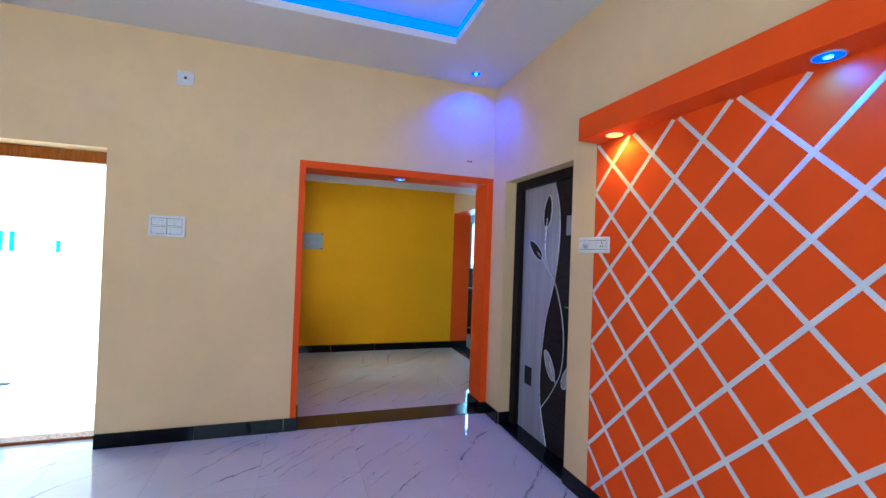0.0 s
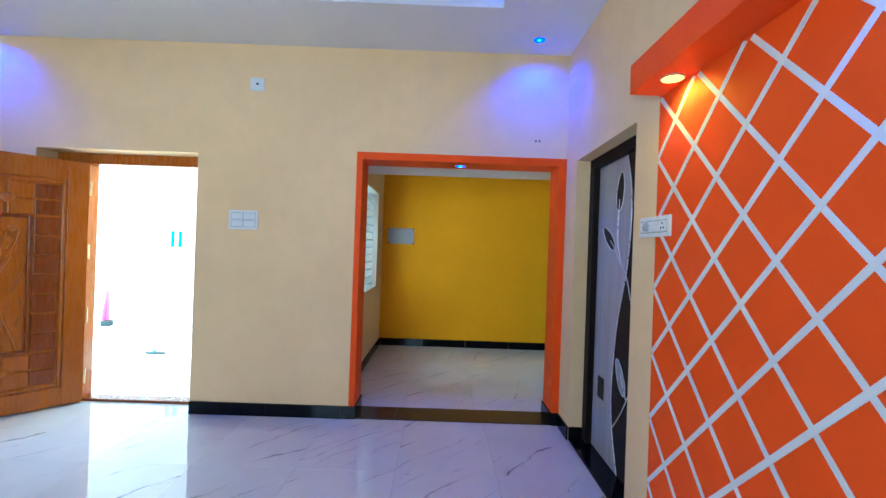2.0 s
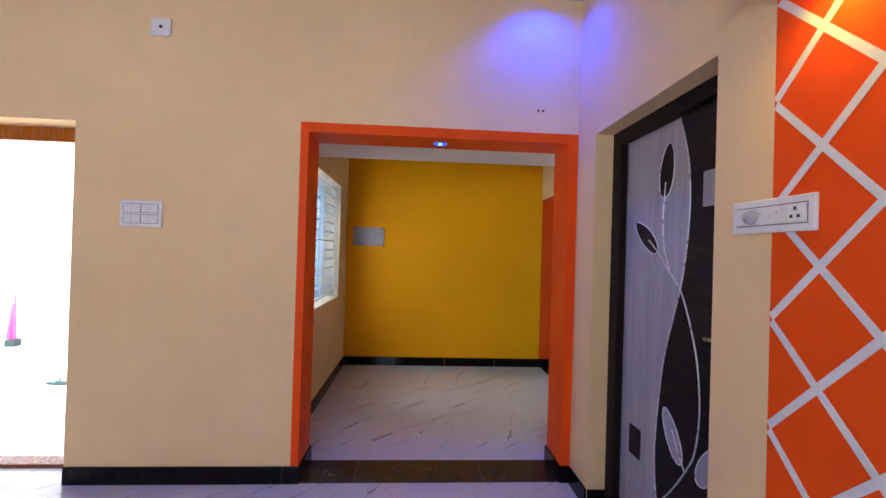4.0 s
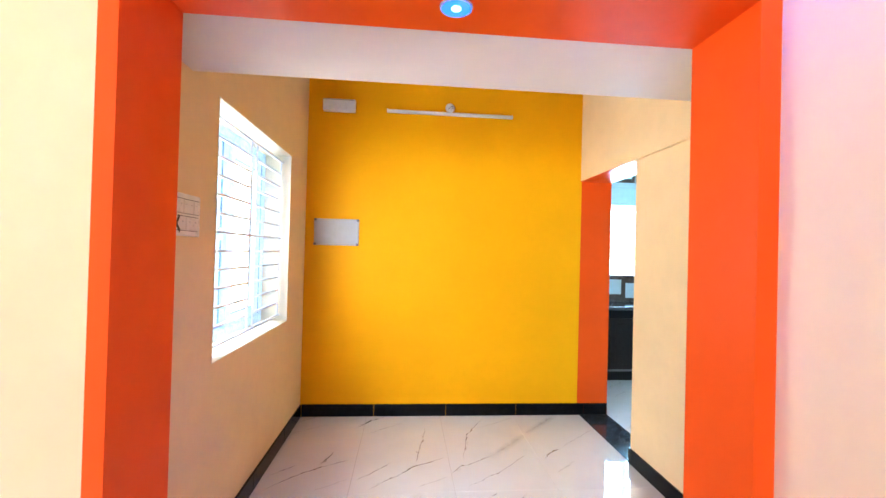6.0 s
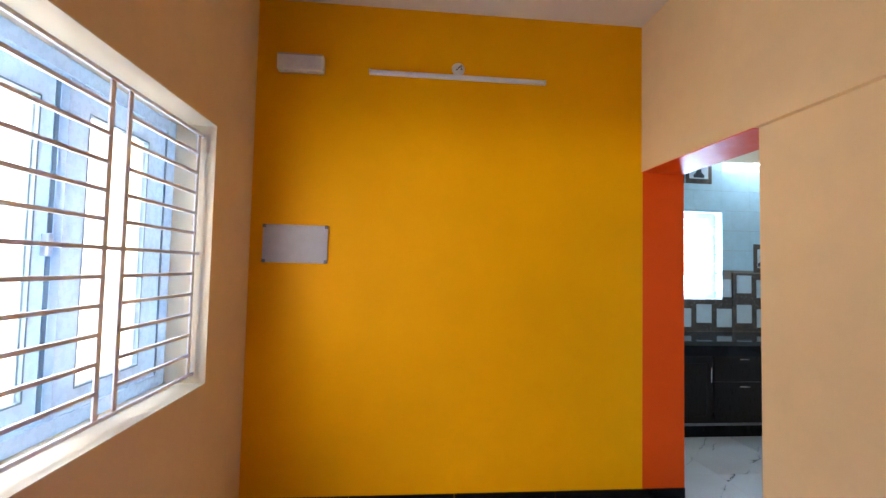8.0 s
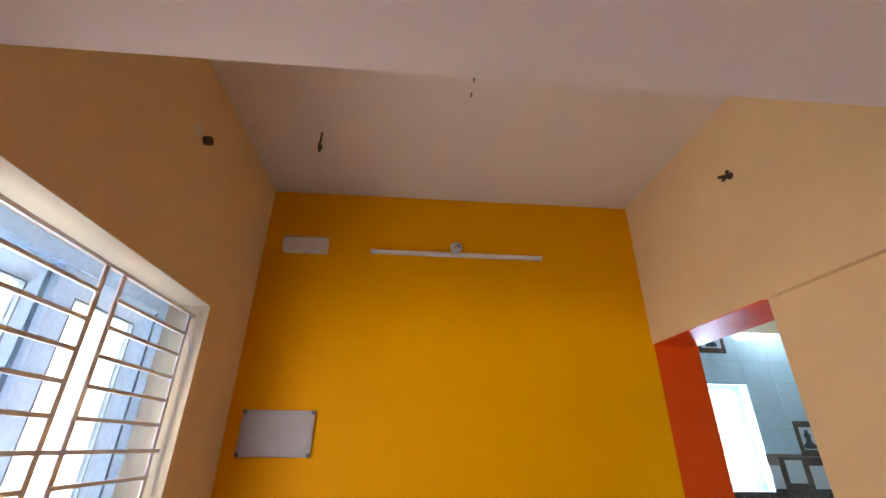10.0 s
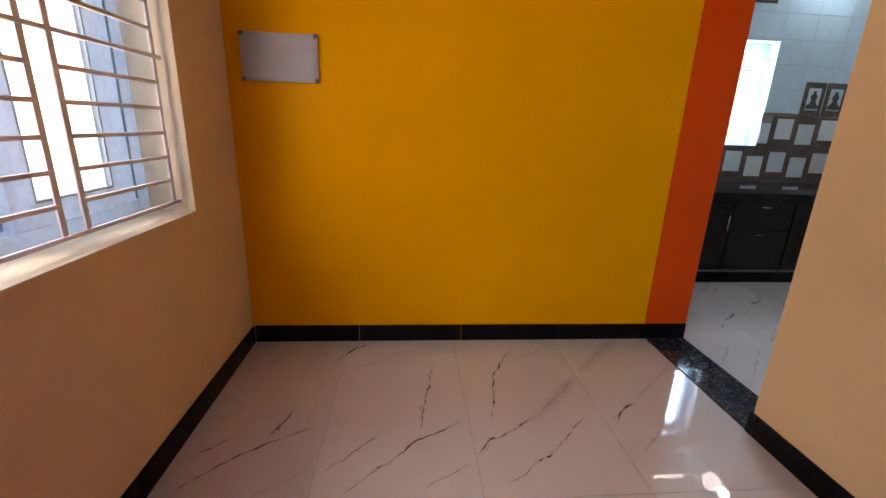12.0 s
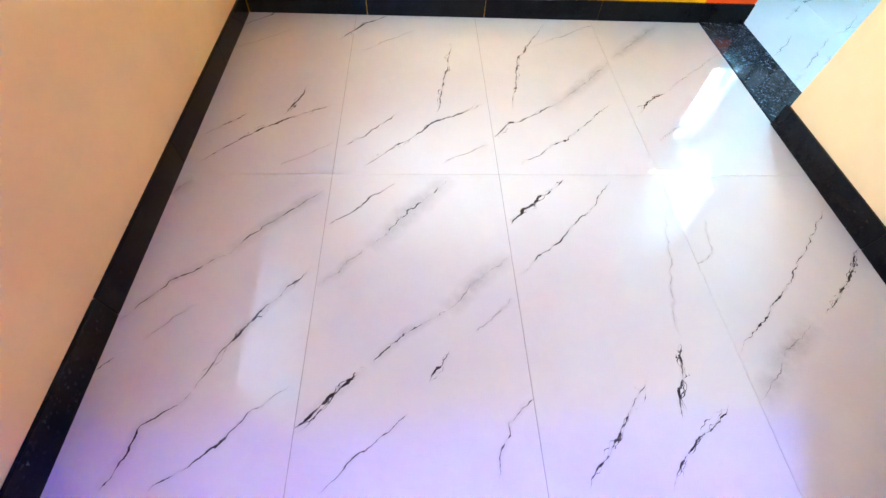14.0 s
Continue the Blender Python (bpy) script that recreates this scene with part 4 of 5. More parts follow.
disc(bm, (RW - 0.017, -3.950 + 0.055, 1.487), (-1, 0, 0), 0.021, 0.012, 20, 0.018)
part("regulator_knob", bm, PLASTICGREY, fan_board, "round pale knob", True)
tape_board, block = wall_plate("switch_board", "white switch board marked with crossed black tape", "switch", (0, -1.897, 1.487), (0, 1, 0), (1, 0, 0), 0.226, 0.158, ((5,), (4,)))
bm = bmesh.new()
for ang in (62, -48):
    t2 = boxes((-0.036, 0.036, -0.006, 0.006, 0.0168, 0.0176))
    t2.transform(Matrix.Translation((0.0, -1.966, 1.450)) @ Matrix(((0, 0, 1, 0), (1, 0, 0, 0), (0, 1, 0, 0), (0, 0, 0, 1))) @ Matrix.Rotation(radians(ang), 4, "Z"))
    me = bpy.data.meshes.new("tmp")
    t2.to_mesh(me)
    t2.free()
    bm.from_mesh(me)
    bpy.data.meshes.remove(me)
part("tape_cross", bm, BLACK, tape_board, "crossed black tape")
wall_plate("switch_board", "small white switch plate on the cream wall", "switch", (AXL, -1.622, 1.448), (0, -1, 0), (-1, 0, 0), 0.110, 0.088, ((3,),), 0.018)
jp = thing("junction_plate", (-0.660, PF, 2.593), "white blanking plate with a cable hole", "junction box")
part("plate", boxes((-0.715, -0.606, PF - 0.012, PF, 2.542, 2.644), bevel=0.004), PLASTIC, jp)
bm = bmesh.new()
disc(bm, (-0.659, PF - 0.0118, 2.595), (0, -1, 0), 0.010, 0.001, 14)
part("cable_hole", bm, BLACK, jp)
cw = thing("wall_plug_holes", (1.548, PF, 2.229), "two small dark wall plugs in the cream wall", "wall plug")
for dx in (-0.014, 0.014):
    bm = bmesh.new()
    disc(bm, (1.548 + dx, PF, 2.229), (0, -1, 0), 0.0075, 0.003, 12)
    part("plug", bm, BLACK, cw)

# distribution board, bell box, tube light on the yellow wall
db = thing("distribution_board", (0.255, 0, 1.52), "pale grey fuse box cover set in the yellow wall", "fuse box")
part("cover", boxes((0.074, 0.437, -0.016, 0, 1.411, 1.629), bevel=0.005), PLASTICGREY, db)
part("door_panel", boxes((0.092, 0.419, -0.020, -0.0155, 1.429, 1.611), bevel=0.002), PLASTICGREY, db)
for x in (0.083, 0.428):
    for z in (1.420, 1.620):
        part("corner_cap", boxes((x - 0.010, x + 0.010, -0.019, -0.015, z - 0.010, z + 0.010), bevel=0.002), GREYLINE, db)
part("latch", boxes((0.405, 0.431, -0.024, -0.019, 1.497, 1.545), bevel=0.002), PLASTICGREY, db, "grey latch")
bb = thing("white_cover_box", (0.255, 0, 2.51), "white plastic cover box high on the yellow wall", "cover box")
part("cover", boxes((0.124, 0.385, -0.055, 0, 2.514, 2.612), bevel=0.008), PLASTIC, bb)
part("lid_edge", boxes((0.130, 0.379, -0.0575, -0.0545, 2.600, 2.607)), PLASTICGREY, bb)
tl = thing("tube_light", (1.176, 0, 2.55), "unlit white slim tube light batten on the yellow wall", "tube light")
part("batten", boxes((0.652, 1.702, -0.016, 0, 2.534, 2.562), bevel=0.003), PLASTIC, tl)
part("diffuser", boxes((0.653, 1.701, -0.023, -0.0155, 2.537, 2.559), bevel=0.003), PLASTIC, tl, "frosted white diffuser")
for x in (0.642, 1.7025):
    part("end_cap", boxes((x, x + 0.0095, -0.024, 0, 2.533, 2.563), bevel=0.002), PLASTIC, tl)
rose = thing("ceiling_rose", (1.172, 0, 2.602), "round white cable outlet with dark wire ends", "cable outlet")
bm = bmesh.new()
disc(bm, (1.172, 0, 2.602), (0, -1, 0), 0.040, 0.010, 24, 0.036)
part("cover", bm, PLASTIC, rose, "", True)
bm = bmesh.new()
for dx, dz in ((-0.014, -0.010), (0.0, 0.004), (0.012, 0.012), (0.015, -0.006)):
    tube(bm, [(1.172 + dx, -0.010, 2.602 + dz), (1.174 + dx, -0.020, 2.605 + dz), (1.180 + dx, -0.022, 2.600 + dz)], 0.0028, 6)
part("wires", bm, BLACK, rose)

# conduit ends and ceiling fittings in the alcove
pipe = thing("conduit_stub", (0, -0.88, 2.635), "white conduit stub in the cream wall", "conduit")
bm = bmesh.new()
ring(bm, (0, -0.88, 2.635), (1, 0, 0), 0.020, 0.014, 0.028, 18)
part("pipe", bm, RUST, pipe, "brown pipe end", True)
bm = bmesh.new()
disc(bm, (0.0005, -0.88, 2.635), (1, 0, 0), 0.0138, 0.004, 16)
part("hole", bm, BLACK, pipe)
bm = bmesh.new()
disc(bm, (0, -0.945, 2.638), (1, 0, 0), 0.032, 0.002, 20)
part("patch", bm, REVEAL, pipe, "pale plaster patch")
wires = thing("wire_stub", (AX, -0.89, 2.602), "taped brown wire ends coming out of the wall", "wire")
bm = bmesh.new()
for k, (dy, dz) in enumerate(((0.03, 0.008), (-0.028, 0.004), (0.010, -0.024))):
    tube(bm, [(AX - 0.001, -0.89, 2.602), (AX - 0.03, -0.89 + dy * 0.6, 2.602 + dz * 0.5), (AX - 0.035, -0.89 + dy, 2.602 + dz)], 0.0075, 7)
part("wire_ends", bm, RUST, wires)
bm = bmesh.new()
disc(bm, (AX + 0.0005, -0.89, 2.602), (-1, 0, 0), 0.017, 0.002, 16)
part("hole", bm, BLACK, wires)
hook = thing("ceiling_hook", (0.40, -0.60, CEILA), "rusty steel fan hook hanging from the white ceiling", "hook")
bm = bmesh.new()
tube(bm, [(0.40, -0.60, CEILA + 0.001), (0.40, -0.60, CEILA - 0.05), (0.394, -0.60, CEILA - 0.085), (0.40, -0.60, CEILA - 0.125), (0.408, -0.60, CEILA - 0.105), (0.407, -0.60, CEILA - 0.08)], 0.0055, 8)
part("rod", bm, RUST, hook, "", True)
jb = thing("ceiling_junction", (1.141, -0.977, CEILA), "round white junction cover on the ceiling", "junction box")
bm = bmesh.new()
disc(bm, (1.141, -0.977, CEILA + 0.002), (0, 0, -1), 0.038, 0.004, 24)
part("cover", bm, IVORY, jb)
for dy in (-0.046, 0.046):
    part("screw_slot", boxes((1.138, 1.144, -0.977 + dy - 0.014, -0.977 + dy + 0.014, CEILA - 0.004, CEILA + 0.002)), BLACK, jb)

# ---------------------------------------------------------------- alcove window
win = thing("window_1", (-0.15, -1.05, WZ0), "white sliding window with two glass sashes", "window", "", "structure")
wx0, wx1 = -0.240, -0.175
fr = 0.045
part("window_frame", boxes((wx0, wx1, WY0 + 0.005, WY0 + fr, WZ0 + 0.005, WZ1 - 0.005), (wx0, wx1, WY1 - 0.070, WY1 - 0.005, WZ0 + 0.005, WZ1 - 0.005),
                           (wx0, wx1, WY0 + fr, WY1 - 0.070, WZ0 + 0.005, WZ0 + fr + 0.01), (wx0, wx1, WY0 + fr, WY1 - 0.070, WZ1 - fr - 0.01, WZ1 - 0.005)), UPVC, win)
mid = -1.075


def sash(y0, y1, x0, x1, s0, s1):
    z0, z1 = WZ0 + fr + 0.012, WZ1 - fr - 0.012
    s, st = 0.068, 0.086
    sh = part("sash", boxes((x0, x1, y0, y0 + s0, z0, z1), (x0, x1, y1 - s1, y1, z0, z1), (x0, x1, y0 + s0, y1 - s1, z0, z0 + s), (x0, x1, y0 + s0, y1 - s1, z1 - st, z1)), UPVC, win)
    g = 0.006
    ya, yb, za, zb = y0 + s0, y1 - s1, z0 + s, z1 - st
    xa, xb = x0 + 0.006, x1 + 0.001
    k = new("gasket", mesh_of("gasket", boxes((xa, xb, ya, ya + g, za, zb), (xa, xb, yb - g, yb, za, zb), (xa, xb, ya + g, yb - g, za, za + g), (xa, xb, ya + g, yb - g, zb - g, zb)), GASKET))
    k.parent = sh
    xm = (x0 + x1) / 2
    p = new("pane", mesh_of("pane", boxes((xm - 0.002, xm + 0.002, ya + g, yb - g, za + g, zb - g)), GLASS))
    p.parent = sh
    p.visible_shadow = False


sash(WY0 + fr + 0.004, -1.056, -0.236, -0.210, 0.083, 0.080)
sash(-1.072, WY1 - 0.074, -0.205, -0.179, 0.083, 0.116)
part("track_gap", boxes((-0.209, -0.2065, -1.090, -1.073, WZ0 + fr + 0.02, WZ1 - fr - 0.02)), GASKET, win)
part("track_gap", boxes((-0.1785, -0.1745, WY1 - 0.077, WY1 - 0.068, WZ0 + fr + 0.02, WZ1 - fr - 0.02)), GASKET, win)
part("latch", boxes((-0.2095, -0.185, -1.112, -1.092, 1.41, 1.48), bevel=0.004), UPVC, win)

gr = thing("window_grille", (-0.055, -1.05, WZ0), "white painted steel window grille of horizontal bars", "window grille")
GX = -0.055
GZ0, GZ1 = 0.903, 1.980
GY0, GY1 = -1.573, -0.515
for y in (GY0, -1.072, -0.984, GY1):
    part("upright", boxes((GX - 0.003, GX + 0.003, y - 0.010, y + 0.010, GZ0, GZ1)), GRILLE, gr)
N = 12
for i in range(N + 1):
    z = GZ0 + (GZ1 - GZ0) * i / N
    h = 0.0062
    for a, b in ((WY0 + 0.004, WY1 - 0.004),) if i in (0, 6, N) else ((GY0, -1.072), (-0.984, GY1)):
        part("bar", boxes((GX - h, GX + h, a, b, z - h, z + h), bevel=0.001), GRILLE, gr)

# rear window behind the walk
rw = thing("window_2", (-0.6, BACK - 0.1, BWZ0), "white framed rear window", "window", "", "structure")
part("window_frame", boxes((BW0, BW0 + 0.06, BACK - 0.14, BACK - 0.08, BWZ0, BWZ1), (BW1 - 0.06, BW1, BACK - 0.14, BACK - 0.08, BWZ0, BWZ1), (BW0 + 0.06, BW1 - 0.06, BACK - 0.14, BACK - 0.08, BWZ0, BWZ0 + 0.06),
                           (BW0 + 0.06, BW1 - 0.06, BACK - 0.14, BACK - 0.08, BWZ1 - 0.06, BWZ1), (-0.64, -0.56, BACK - 0.14, BACK - 0.08, BWZ0 + 0.06, BWZ1 - 0.06)), UPVC, rw)

# ---------------------------------------------------------------- kitchen
kw = thing("window_3", (3.65, KY + 0.12, 1.15), "white framed kitchen window with horizontal bars", "window", "", "structure")
part("window_frame", boxes((3.25, 3.30, KY + 0.10, KY + 0.16, 1.15, 2.02), (3.98, 4.05, KY + 0.10, KY + 0.16, 1.15, 2.02), (3.30, 3.98, KY + 0.10, KY + 0.16, 1.15, 1.21), (3.30, 3.98, KY + 0.10, KY + 0.16, 1.96, 2.02),
                           (3.62, 3.68, KY + 0.10, KY + 0.16, 1.21, 1.96)), UPVC, kw)
for i in range(8):
    bm = bmesh.new()
    z = 1.22 + i * 0.095
    tube(bm, [(3.255, KY + 0.05, z), (4.045, KY + 0.05, z)], 0.005, 7)
    part("bar", bm, GRILLE, kw, "", True)
# pale wall tiles above, brown lattice tiles below
kt = structure("wall_tiles_kitchen", boxes((KX, 3.25, KY - 0.004, KY, 0.82, 2.55), (4.05, 5.4, KY - 0.004, KY, 0.82, 2.55), (3.25, 4.05, KY - 0.004, KY, 0.82, 1.15), (3.25, 4.05, KY - 0.004, KY, 2.02, 2.55)), GROUT, "glossy wall tiles behind the kitchen counter", "wall tiles")


def tile_piece(name, x0, x1, z0, z1, mat, d0=0.004, d1=0.010):
    part(name, boxes((x0 + 0.001, x1 - 0.001, KY - d1, KY - d0, z0 + 0.001, z1 - 0.001)), mat, kt)


for i in range(-2, 6):
    x0 = 3.45 + i * 0.30
    for j in range(9):
        z0 = 0.82 + 0.02 + j * 0.20
        x1, z1 = x0 + 0.30, min(z0 + 0.20, 2.55)
        brown = z1 < 1.17 or (z1 < 1.46 and x0 >= 4.04)
        if brown:
            continue
        # pieces stop at the window opening
        if x1 > 3.25 and x0 < 4.05 and z1 > 1.15 and z0 < 2.02:
            if x0 < 4.05 < x1:
                tile_piece("wall_tile", 4.05, x1, z0, z1, TILEWHITE)
            elif z0 < 2.02 < z1:
                tile_piece("wall_tile", x0, x1, 2.02, z1, TILEWHITE)
            continue
        tile_piece("wall_tile", x0, x1, z0, z1, TILEWHITE)
tile_piece("border_tile", 2.90, 4.05, 0.83, 1.15, TILEBROWN, 0.004, 0.011)
tile_piece("border_tile", 4.05, 4.155, 0.83, 1.352, TILEBROWN, 0.004, 0.0112)
tile_piece("border_tile", 4.155, 5.30, 0.83, 1.415, TILEBROWN, 0.004, 0.0112)
for i in range(9):
    xc = 3.421 + i * 0.2145
    zc = 1.008 - 0.042 * (i % 2)
    tile_piece("square_tile", xc - 0.080, xc + 0.080, zc - 0.092, zc + 0.092, TILESQUARE, 0.011, 0.014)
    if xc > 4.0:
        tile_piece("square_tile", max(xc - 0.080, 4.052), xc + 0.080, zc + 0.296 - 0.090, zc + 0.296 + 0.090, TILESQUARE, 0.011, 0.014)


def picture_tile(x0, x1, z0, z1):
    ob = thing("picture_tile", (x0, KY - 0.01, z0), "brown framed decorative tile with a dark pot motif", "decorative tile", "picture tiles")
    part("frame", boxes((x0, x1, KY - 0.014, KY - 0.010, z0, z1), bevel=0.001), TILEBROWN, ob)
    part("ground", boxes((x0 + 0.04, x1 - 0.04, KY - 0.0165, KY - 0.0138, z0 + 0.05, z1 - 0.05)), TILESQUARE, ob)
    bm = bmesh.new()
    xc = (x0 + x1) / 2
    prof = [(0.055, 0.06), (0.060, 0.085), (0.030, 0.11), (0.022, 0.14), (0.036, 0.165), (0.014, 0.19), (0.018, 0.21)]
    outline = [(xc + r, z0 + h) for r, h in prof] + [(xc - r, z0 + h) for r, h in reversed(prof)]
    prism(bm, outline, lambda u, v, d: Vector((u, KY - 0.0166 - d, v)), 0.0015)
    part("motif", bm, DARKINK, ob, "dark pot motif")


picture_tile(4.385, 4.585, 1.425, 1.71)
picture_tile(4.595, 4.795, 1.425, 1.71)
picture_tile(3.66, 3.94, 2.305, 2.55)
picture_tile(3.37, 3.65, 2.305, 2.55)

counter = structure("kitchen_counter", boxes((KX, 5.3, 0.90, KY - 0.012, 0.79, 0.83), bevel=0.004), COUNTERTOP, "polished black granite kitchen worktop", "worktop")
tagged(counter, kind="structure")
structure("kitchen_counter_apron", boxes((KX, 5.3, 0.925, 0.945, 0.70, 0.79)), BLACKGRANITE, "black granite apron under the worktop", "worktop")
structure("kitchen_plinth", boxes((KX, 5.3, 0.985, KY, 0.0, 0.105)), BLACKGRANITE, "black granite plinth under the cabinets", "plinth")


def handle_on(ob, x0, x1, z0, z1, y):
    bm = bmesh.new()
    if x1 - x0 > z1 - z0:
        z = (z0 + z1) / 2
        tube(bm, [(x0, y, z), (x0, y - 0.025, z), (x1, y - 0.025, z), (x1, y, z)], 0.006, 8)
    else:
        x = (x0 + x1) / 2
        tube(bm, [(x, y, z0), (x, y - 0.025, z0), (x, y - 0.025, z1), (x, y, z1)], 0.006, 8)
    h = new("handle", mesh_of("handle", bm, CHROME, True))
    h.parent = ob
    tagged(h, "chrome handle")


def cabinet(x0, x1, kind):
    ob = thing("kitchen_cabinet", ((x0 + x1) / 2, 1.2, 0.105), "dark brown base cabinet under the granite worktop", "cabinet", "base cabinets")
    yf = 0.965
    part("body", boxes((x0, x1, yf, KY - 0.02, 0.106, 0.70)), CABINET, ob)
    part("ledge", boxes((x0, x1, yf - 0.012, yf, 0.106, 0.125)), GREYLINE, ob)
    if kind == "door":
        d = part("door", boxes((x0 + 0.005, x1 - 0.005, yf - 0.018, yf, 0.13, 0.695), bevel=0.003), CABINET, ob)
        part("door_panel", boxes((x0 + 0.06, x1 - 0.06, yf - 0.024, yf - 0.017, 0.19, 0.635), bevel=0.004), CABINET, ob)
        handle_on(d, x1 - 0.035, x1 - 0.030, 0.48, 0.60, yf - 0.018)
    else:
        for z0, z1 in ((0.13, 0.475), (0.481, 0.708)):
            d = part("drawer", boxes((x0 + 0.005, x1 - 0.005, yf - 0.018, yf, z0, z1), bevel=0.003), CABINET, ob)
            xc = (x0 + x1) / 2
            handle_on(d, xc - 0.040, xc + 0.040, z1 - 0.035, z1 - 0.030, yf - 0.018)


cabinet(KX + 0.005, 3.10, "door")
cabinet(3.11, 3.537, "door")
cabinet(3.545, 4.08, "drawers")
cabinet(4.09, 4.66, "door")
cabinet(4.67, 5.25, "door")
bulb = thing("wall_bulb", (4.34, KY - 0.01, 2.54), "lit white round bulb lamp on the kitchen wall", "lamp")
bm = bmesh.new()
bmesh.ops.create_uvsphere(bm, u_segments=20, v_segments=12, radius=0.10, matrix=Matrix.Translation((4.38, KY - 0.135, 2.585)))
part("globe", bm, LEDWHITE, bulb, "glowing globe", True)
bm = bmesh.new()
disc(bm, (4.38, KY - 0.0005, 2.585), (0, -1, 0), 0.045, 0.05)
part("holder", bm, PLASTIC, bulb)
kl = thing("kitchen_tube_light", (3.9, KY - 0.01, 2.57), "lit short tube light on the kitchen wall", "tube light")
part("batten", boxes((3.72, 4.09, KY - 0.03, KY - 0.004, 2.56, 2.60), bevel=0.003), PLASTIC, kl)
bm = bmesh.new()
tube(bm, [(3.73, KY - 0.045, 2.575), (4.08, KY - 0.045, 2.575)], 0.016, 12)
part("tube", bm, LEDWHITE, kl, "glowing tube", True)

# ---------------------------------------------------------------- porch things
cloth = thing("pink_cloth", (-4.45, 0.86, -0.06), "pink cloth draped over a grey stand on the porch", "cloth")
bm = bmesh.new()
for i in range(2):
    bmesh.ops.create_cone(bm, cap_ends=True, segments=12, radius1=0.022 + 0.012 * i, radius2=0.012, depth=0.58 - 0.12 * i, matrix=Matrix.Translation((-4.47 - 0.045 * i, 0.90, 0.33 - 0.06 * i)) @ Matrix.Rotation(0.07 * i, 4, "Y"))
part("drape", bm, PINK, cloth, "", True)
part("stand", boxes((-4.56, -4.43, 0.86, 0.97, -0.06, 0.03), bevel=0.01), GREYRUBBER, cloth, "grey stand")
slip = thing("rubber_slipper", (-2.68, -0.62, -0.06), "dark rubber slipper lying on the porch floor", "slipper")
bm = bmesh.new()
prism(bm, [(-2.80 + 0.13 + 0.13 * math.cos(a), -0.62 + (0.045 + 0.008 * math.cos(a)) * math.sin(a)) for a in (2 * math.pi * i / 20 for i in range(20))], lambda u, v, d: Vector((u, v, -0.059 + d)), 0.018)
part("sole", bm, GREYRUBBER, slip)
bm = bmesh.new()
tube(bm, [(-2.70, -0.66, -0.04), (-2.66, -0.62, 0.0), (-2.62, -0.62, -0.035)], 0.006, 6)
tube(bm, [(-2.70, -0.58, -0.04), (-2.66, -0.62, 0.0)], 0.006, 6)
part("strap", bm, TEAL, slip)
for i, x in enumerate((-3.56, -3.44, -2.95)):
    v = thing("wall_vent", (x, 1.0, 1.3), "narrow teal ventilation slot in the white boundary wall", "vent", "ventilation slots")
    part("slot", boxes((x, x + 0.05, 0.985, 1.0, 1.24, 1.50 - 0.1 * (i == 2)), bevel=0.002), TEAL, v)

# ---------------------------------------------------------------- floors, thresholds, skirting
structure("threshold_archway_bed", boxes((OX0, OX1, PF, PB, -0.05, 0.0005)), GROUT, "grey mortar bed under the archway threshold", "threshold")
th = structure("threshold_archway", boxes((OX0 + 0.004, 0.497, PF + 0.001, PB, 0.0005, 0.006), bevel=0.001), BROWNGRANITE, "dark polished granite threshold of the archway", "threshold")
part("granite_piece", boxes((0.499, 1.265, PF + 0.001, PB, 0.0005, 0.006), bevel=0.001), BROWNGRANITE, th)
part("granite_piece", boxes((1.267, OX1 - 0.004, PF + 0.001, PB, 0.0005, 0.006), bevel=0.001), BROWNGRANITE, th)
structure("threshold_kitchen", boxes((2.362, KX - 0.004, KO0, -0.012, -0.02, 0.006), bevel=0.001), FLECKED, "flecked black granite threshold of the kitchen", "threshold")


def skirting(name, runs):
    """Runs: (axis, fixed face, start, end, outward sign, z1); pieces of 0.6 m with thin pale joints."""
    base = None
    for axis, face, a, b, out, first in runs:
        cuts = [a]
        p = a + first
        while p < b - 0.02:
            cuts.append(p)
            p += 0.6
        cuts.append(b)
        for c0, c1 in zip(cuts, cuts[1:]):
            lo, hi = (face, face + out * 0.012) if out > 0 else (face + out * 0.012, face)
            box = (c0 + 0.0014, c1 - 0.0014, lo, hi, 0.0005, 0.1) if axis == "x" else (lo, hi, c0 + 0.0014, c1 - 0.0014, 0.0005, 0.1)
            if base is None:
                base = structure(name, boxes(box, bevel=0.0015), BLACKGRANITE, "polished black granite skirting in short lengths", "skirting")
            else:
                part("skirting_piece", boxes(box, bevel=0.0015), BLACKGRANITE, base)


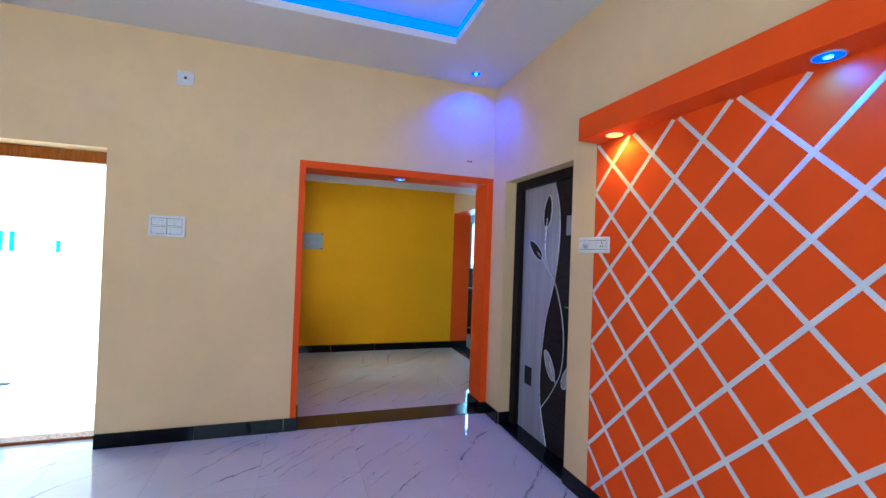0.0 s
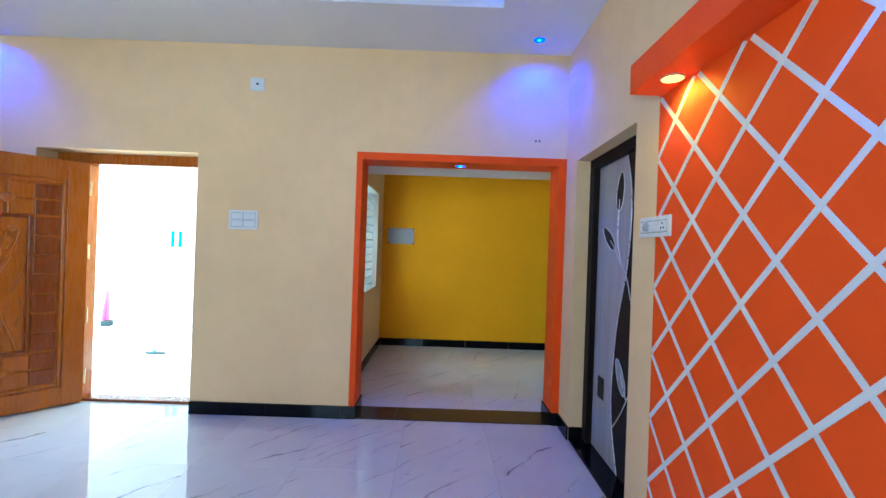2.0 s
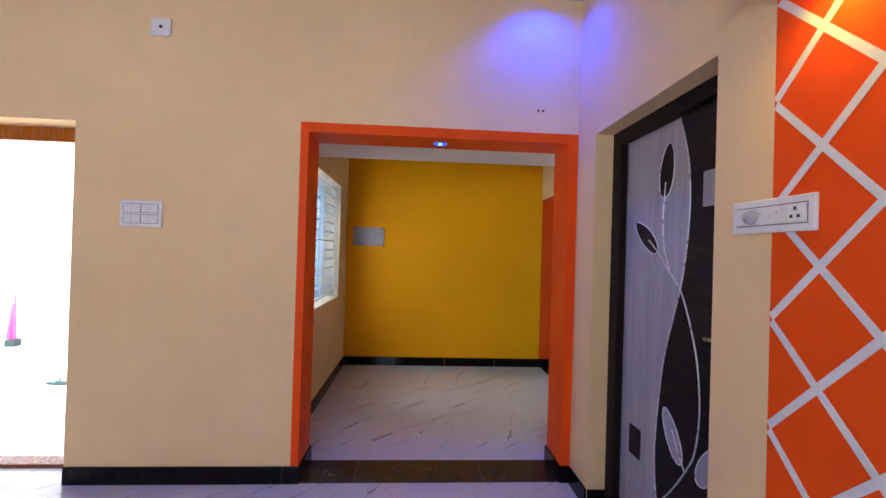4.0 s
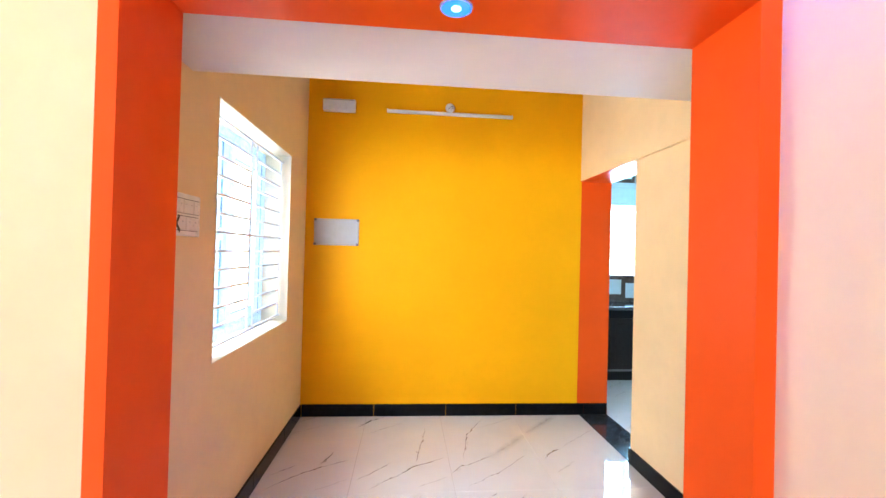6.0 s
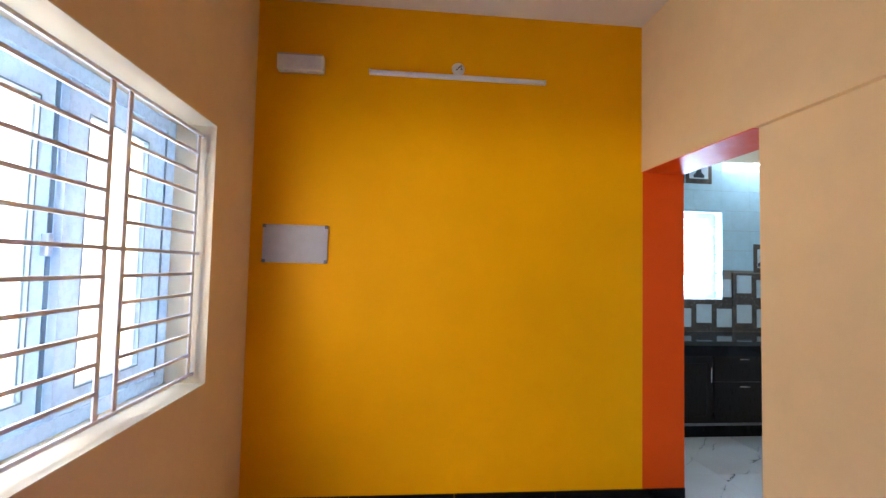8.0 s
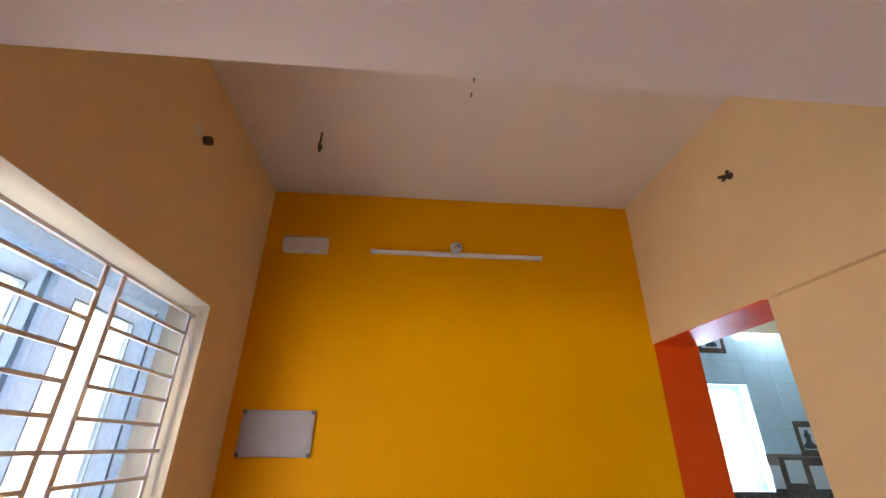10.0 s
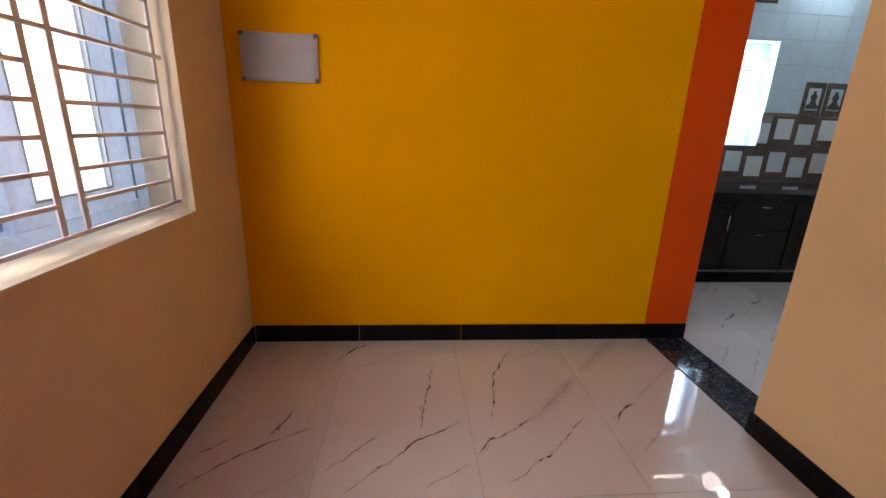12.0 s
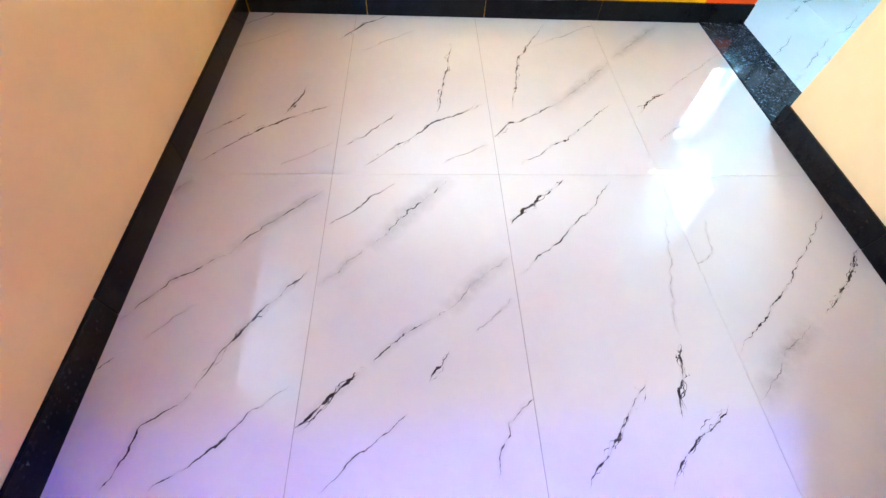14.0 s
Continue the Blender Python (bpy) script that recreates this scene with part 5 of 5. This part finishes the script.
skirting("baseboard_alcove", [("x", 0, 0.012, KX - 0.002, -1, 0.588), ("y", 0, PB + 0.012, -0.012, 1, 0.59), ("y", AXL, PB + 0.012, KO0 + 0.012, -1, 0.81 - 0.02),
                              ("x", PB, 0.012, OX0, 1, 0.6), ("x", PB, OX1, AXL, 1, 0.6), ("x", KO0, AXL, KX, 1, 0.6)])
skirting("baseboard_living", [("x", PF, DX1, OX0 + 0.016, -1, 0.6), ("y", OX0 + 0.004, PF, PB + 0.012, 1, 0.6), ("y", OX1 - 0.004, PF, PB + 0.012, -1, 0.6), ("x", PF, OX1 - 0.012, RW, -1, 0.6), ("y", RW, BD0, PF - 0.012, -1, 0.6),
                              ("x", BD0, RW, FX0, -1, 0.6), ("y", RW, AY0 - 2.6, BD1, -1, 0.4), ("x", PF, LW + 0.012, DX0, -1, 0.6), ("y", LW, BACK + 0.012, PF - 0.012, 1, 0.6), ("x", BACK, LW, RW, 1, 0.6)])


def tiled_floor(name, x0, x1, y0, y1, px, py, w, l, label, designs=None):
    base = structure(name, boxes((x0, x1, y0, y1, -0.05, -0.0025)), GROUT, label, "floor")
    xs = [x0] + [px + w * k for k in range(-40, 40) if x0 + 0.03 < px + w * k < x1 - 0.03] + [x1]
    ys = [y0] + [py + l * k for k in range(-40, 40) if y0 + 0.03 < py + l * k < y1 - 0.03] + [y1]
    for i, (xa, xb) in enumerate(zip(xs, xs[1:])):
        for j, (ya, yb) in enumerate(zip(ys, ys[1:])):
            mat = designs[i, len(ys) - 2 - j] if designs else TILE
            part("floor_tile", boxes((xa + 0.0008, xb - 0.0008, ya + 0.0008, yb - 0.0008, -0.002, 0.0)), mat, base)


tiled_floor("floor_alcove", 0, 2.362, PB, 0, 0.544, -1.131, 0.608, 1.216, "polished white tiled floor with dark marble veins", TILE_DESIGNS)
tiled_floor("floor_living", LW, RW, BACK, PF, 0.59, -3.30, 0.61, 1.22, "polished white tiled floor with dark marble veins")
tiled_floor("floor_kitchen", KX - 0.004, 5.4, PB, KY, 3.10, 0.35, 0.61, 1.22, "polished pale tiled kitchen floor with veins")
structure("floor_doorway", boxes((DX0, DX1, PF, -2.36, -0.05, 0.0)), TILE, "polished white tile strip in the entrance doorway", "floor")
structure("floor_foundation", boxes((LW - 0.23, 5.6, BACK - 0.23, PB, -0.2, -0.05), (-0.23, 5.6, PB, KY + 0.23, -0.2, -0.05)), OUTSIDE, "concrete floor slab under the house", "floor slab")
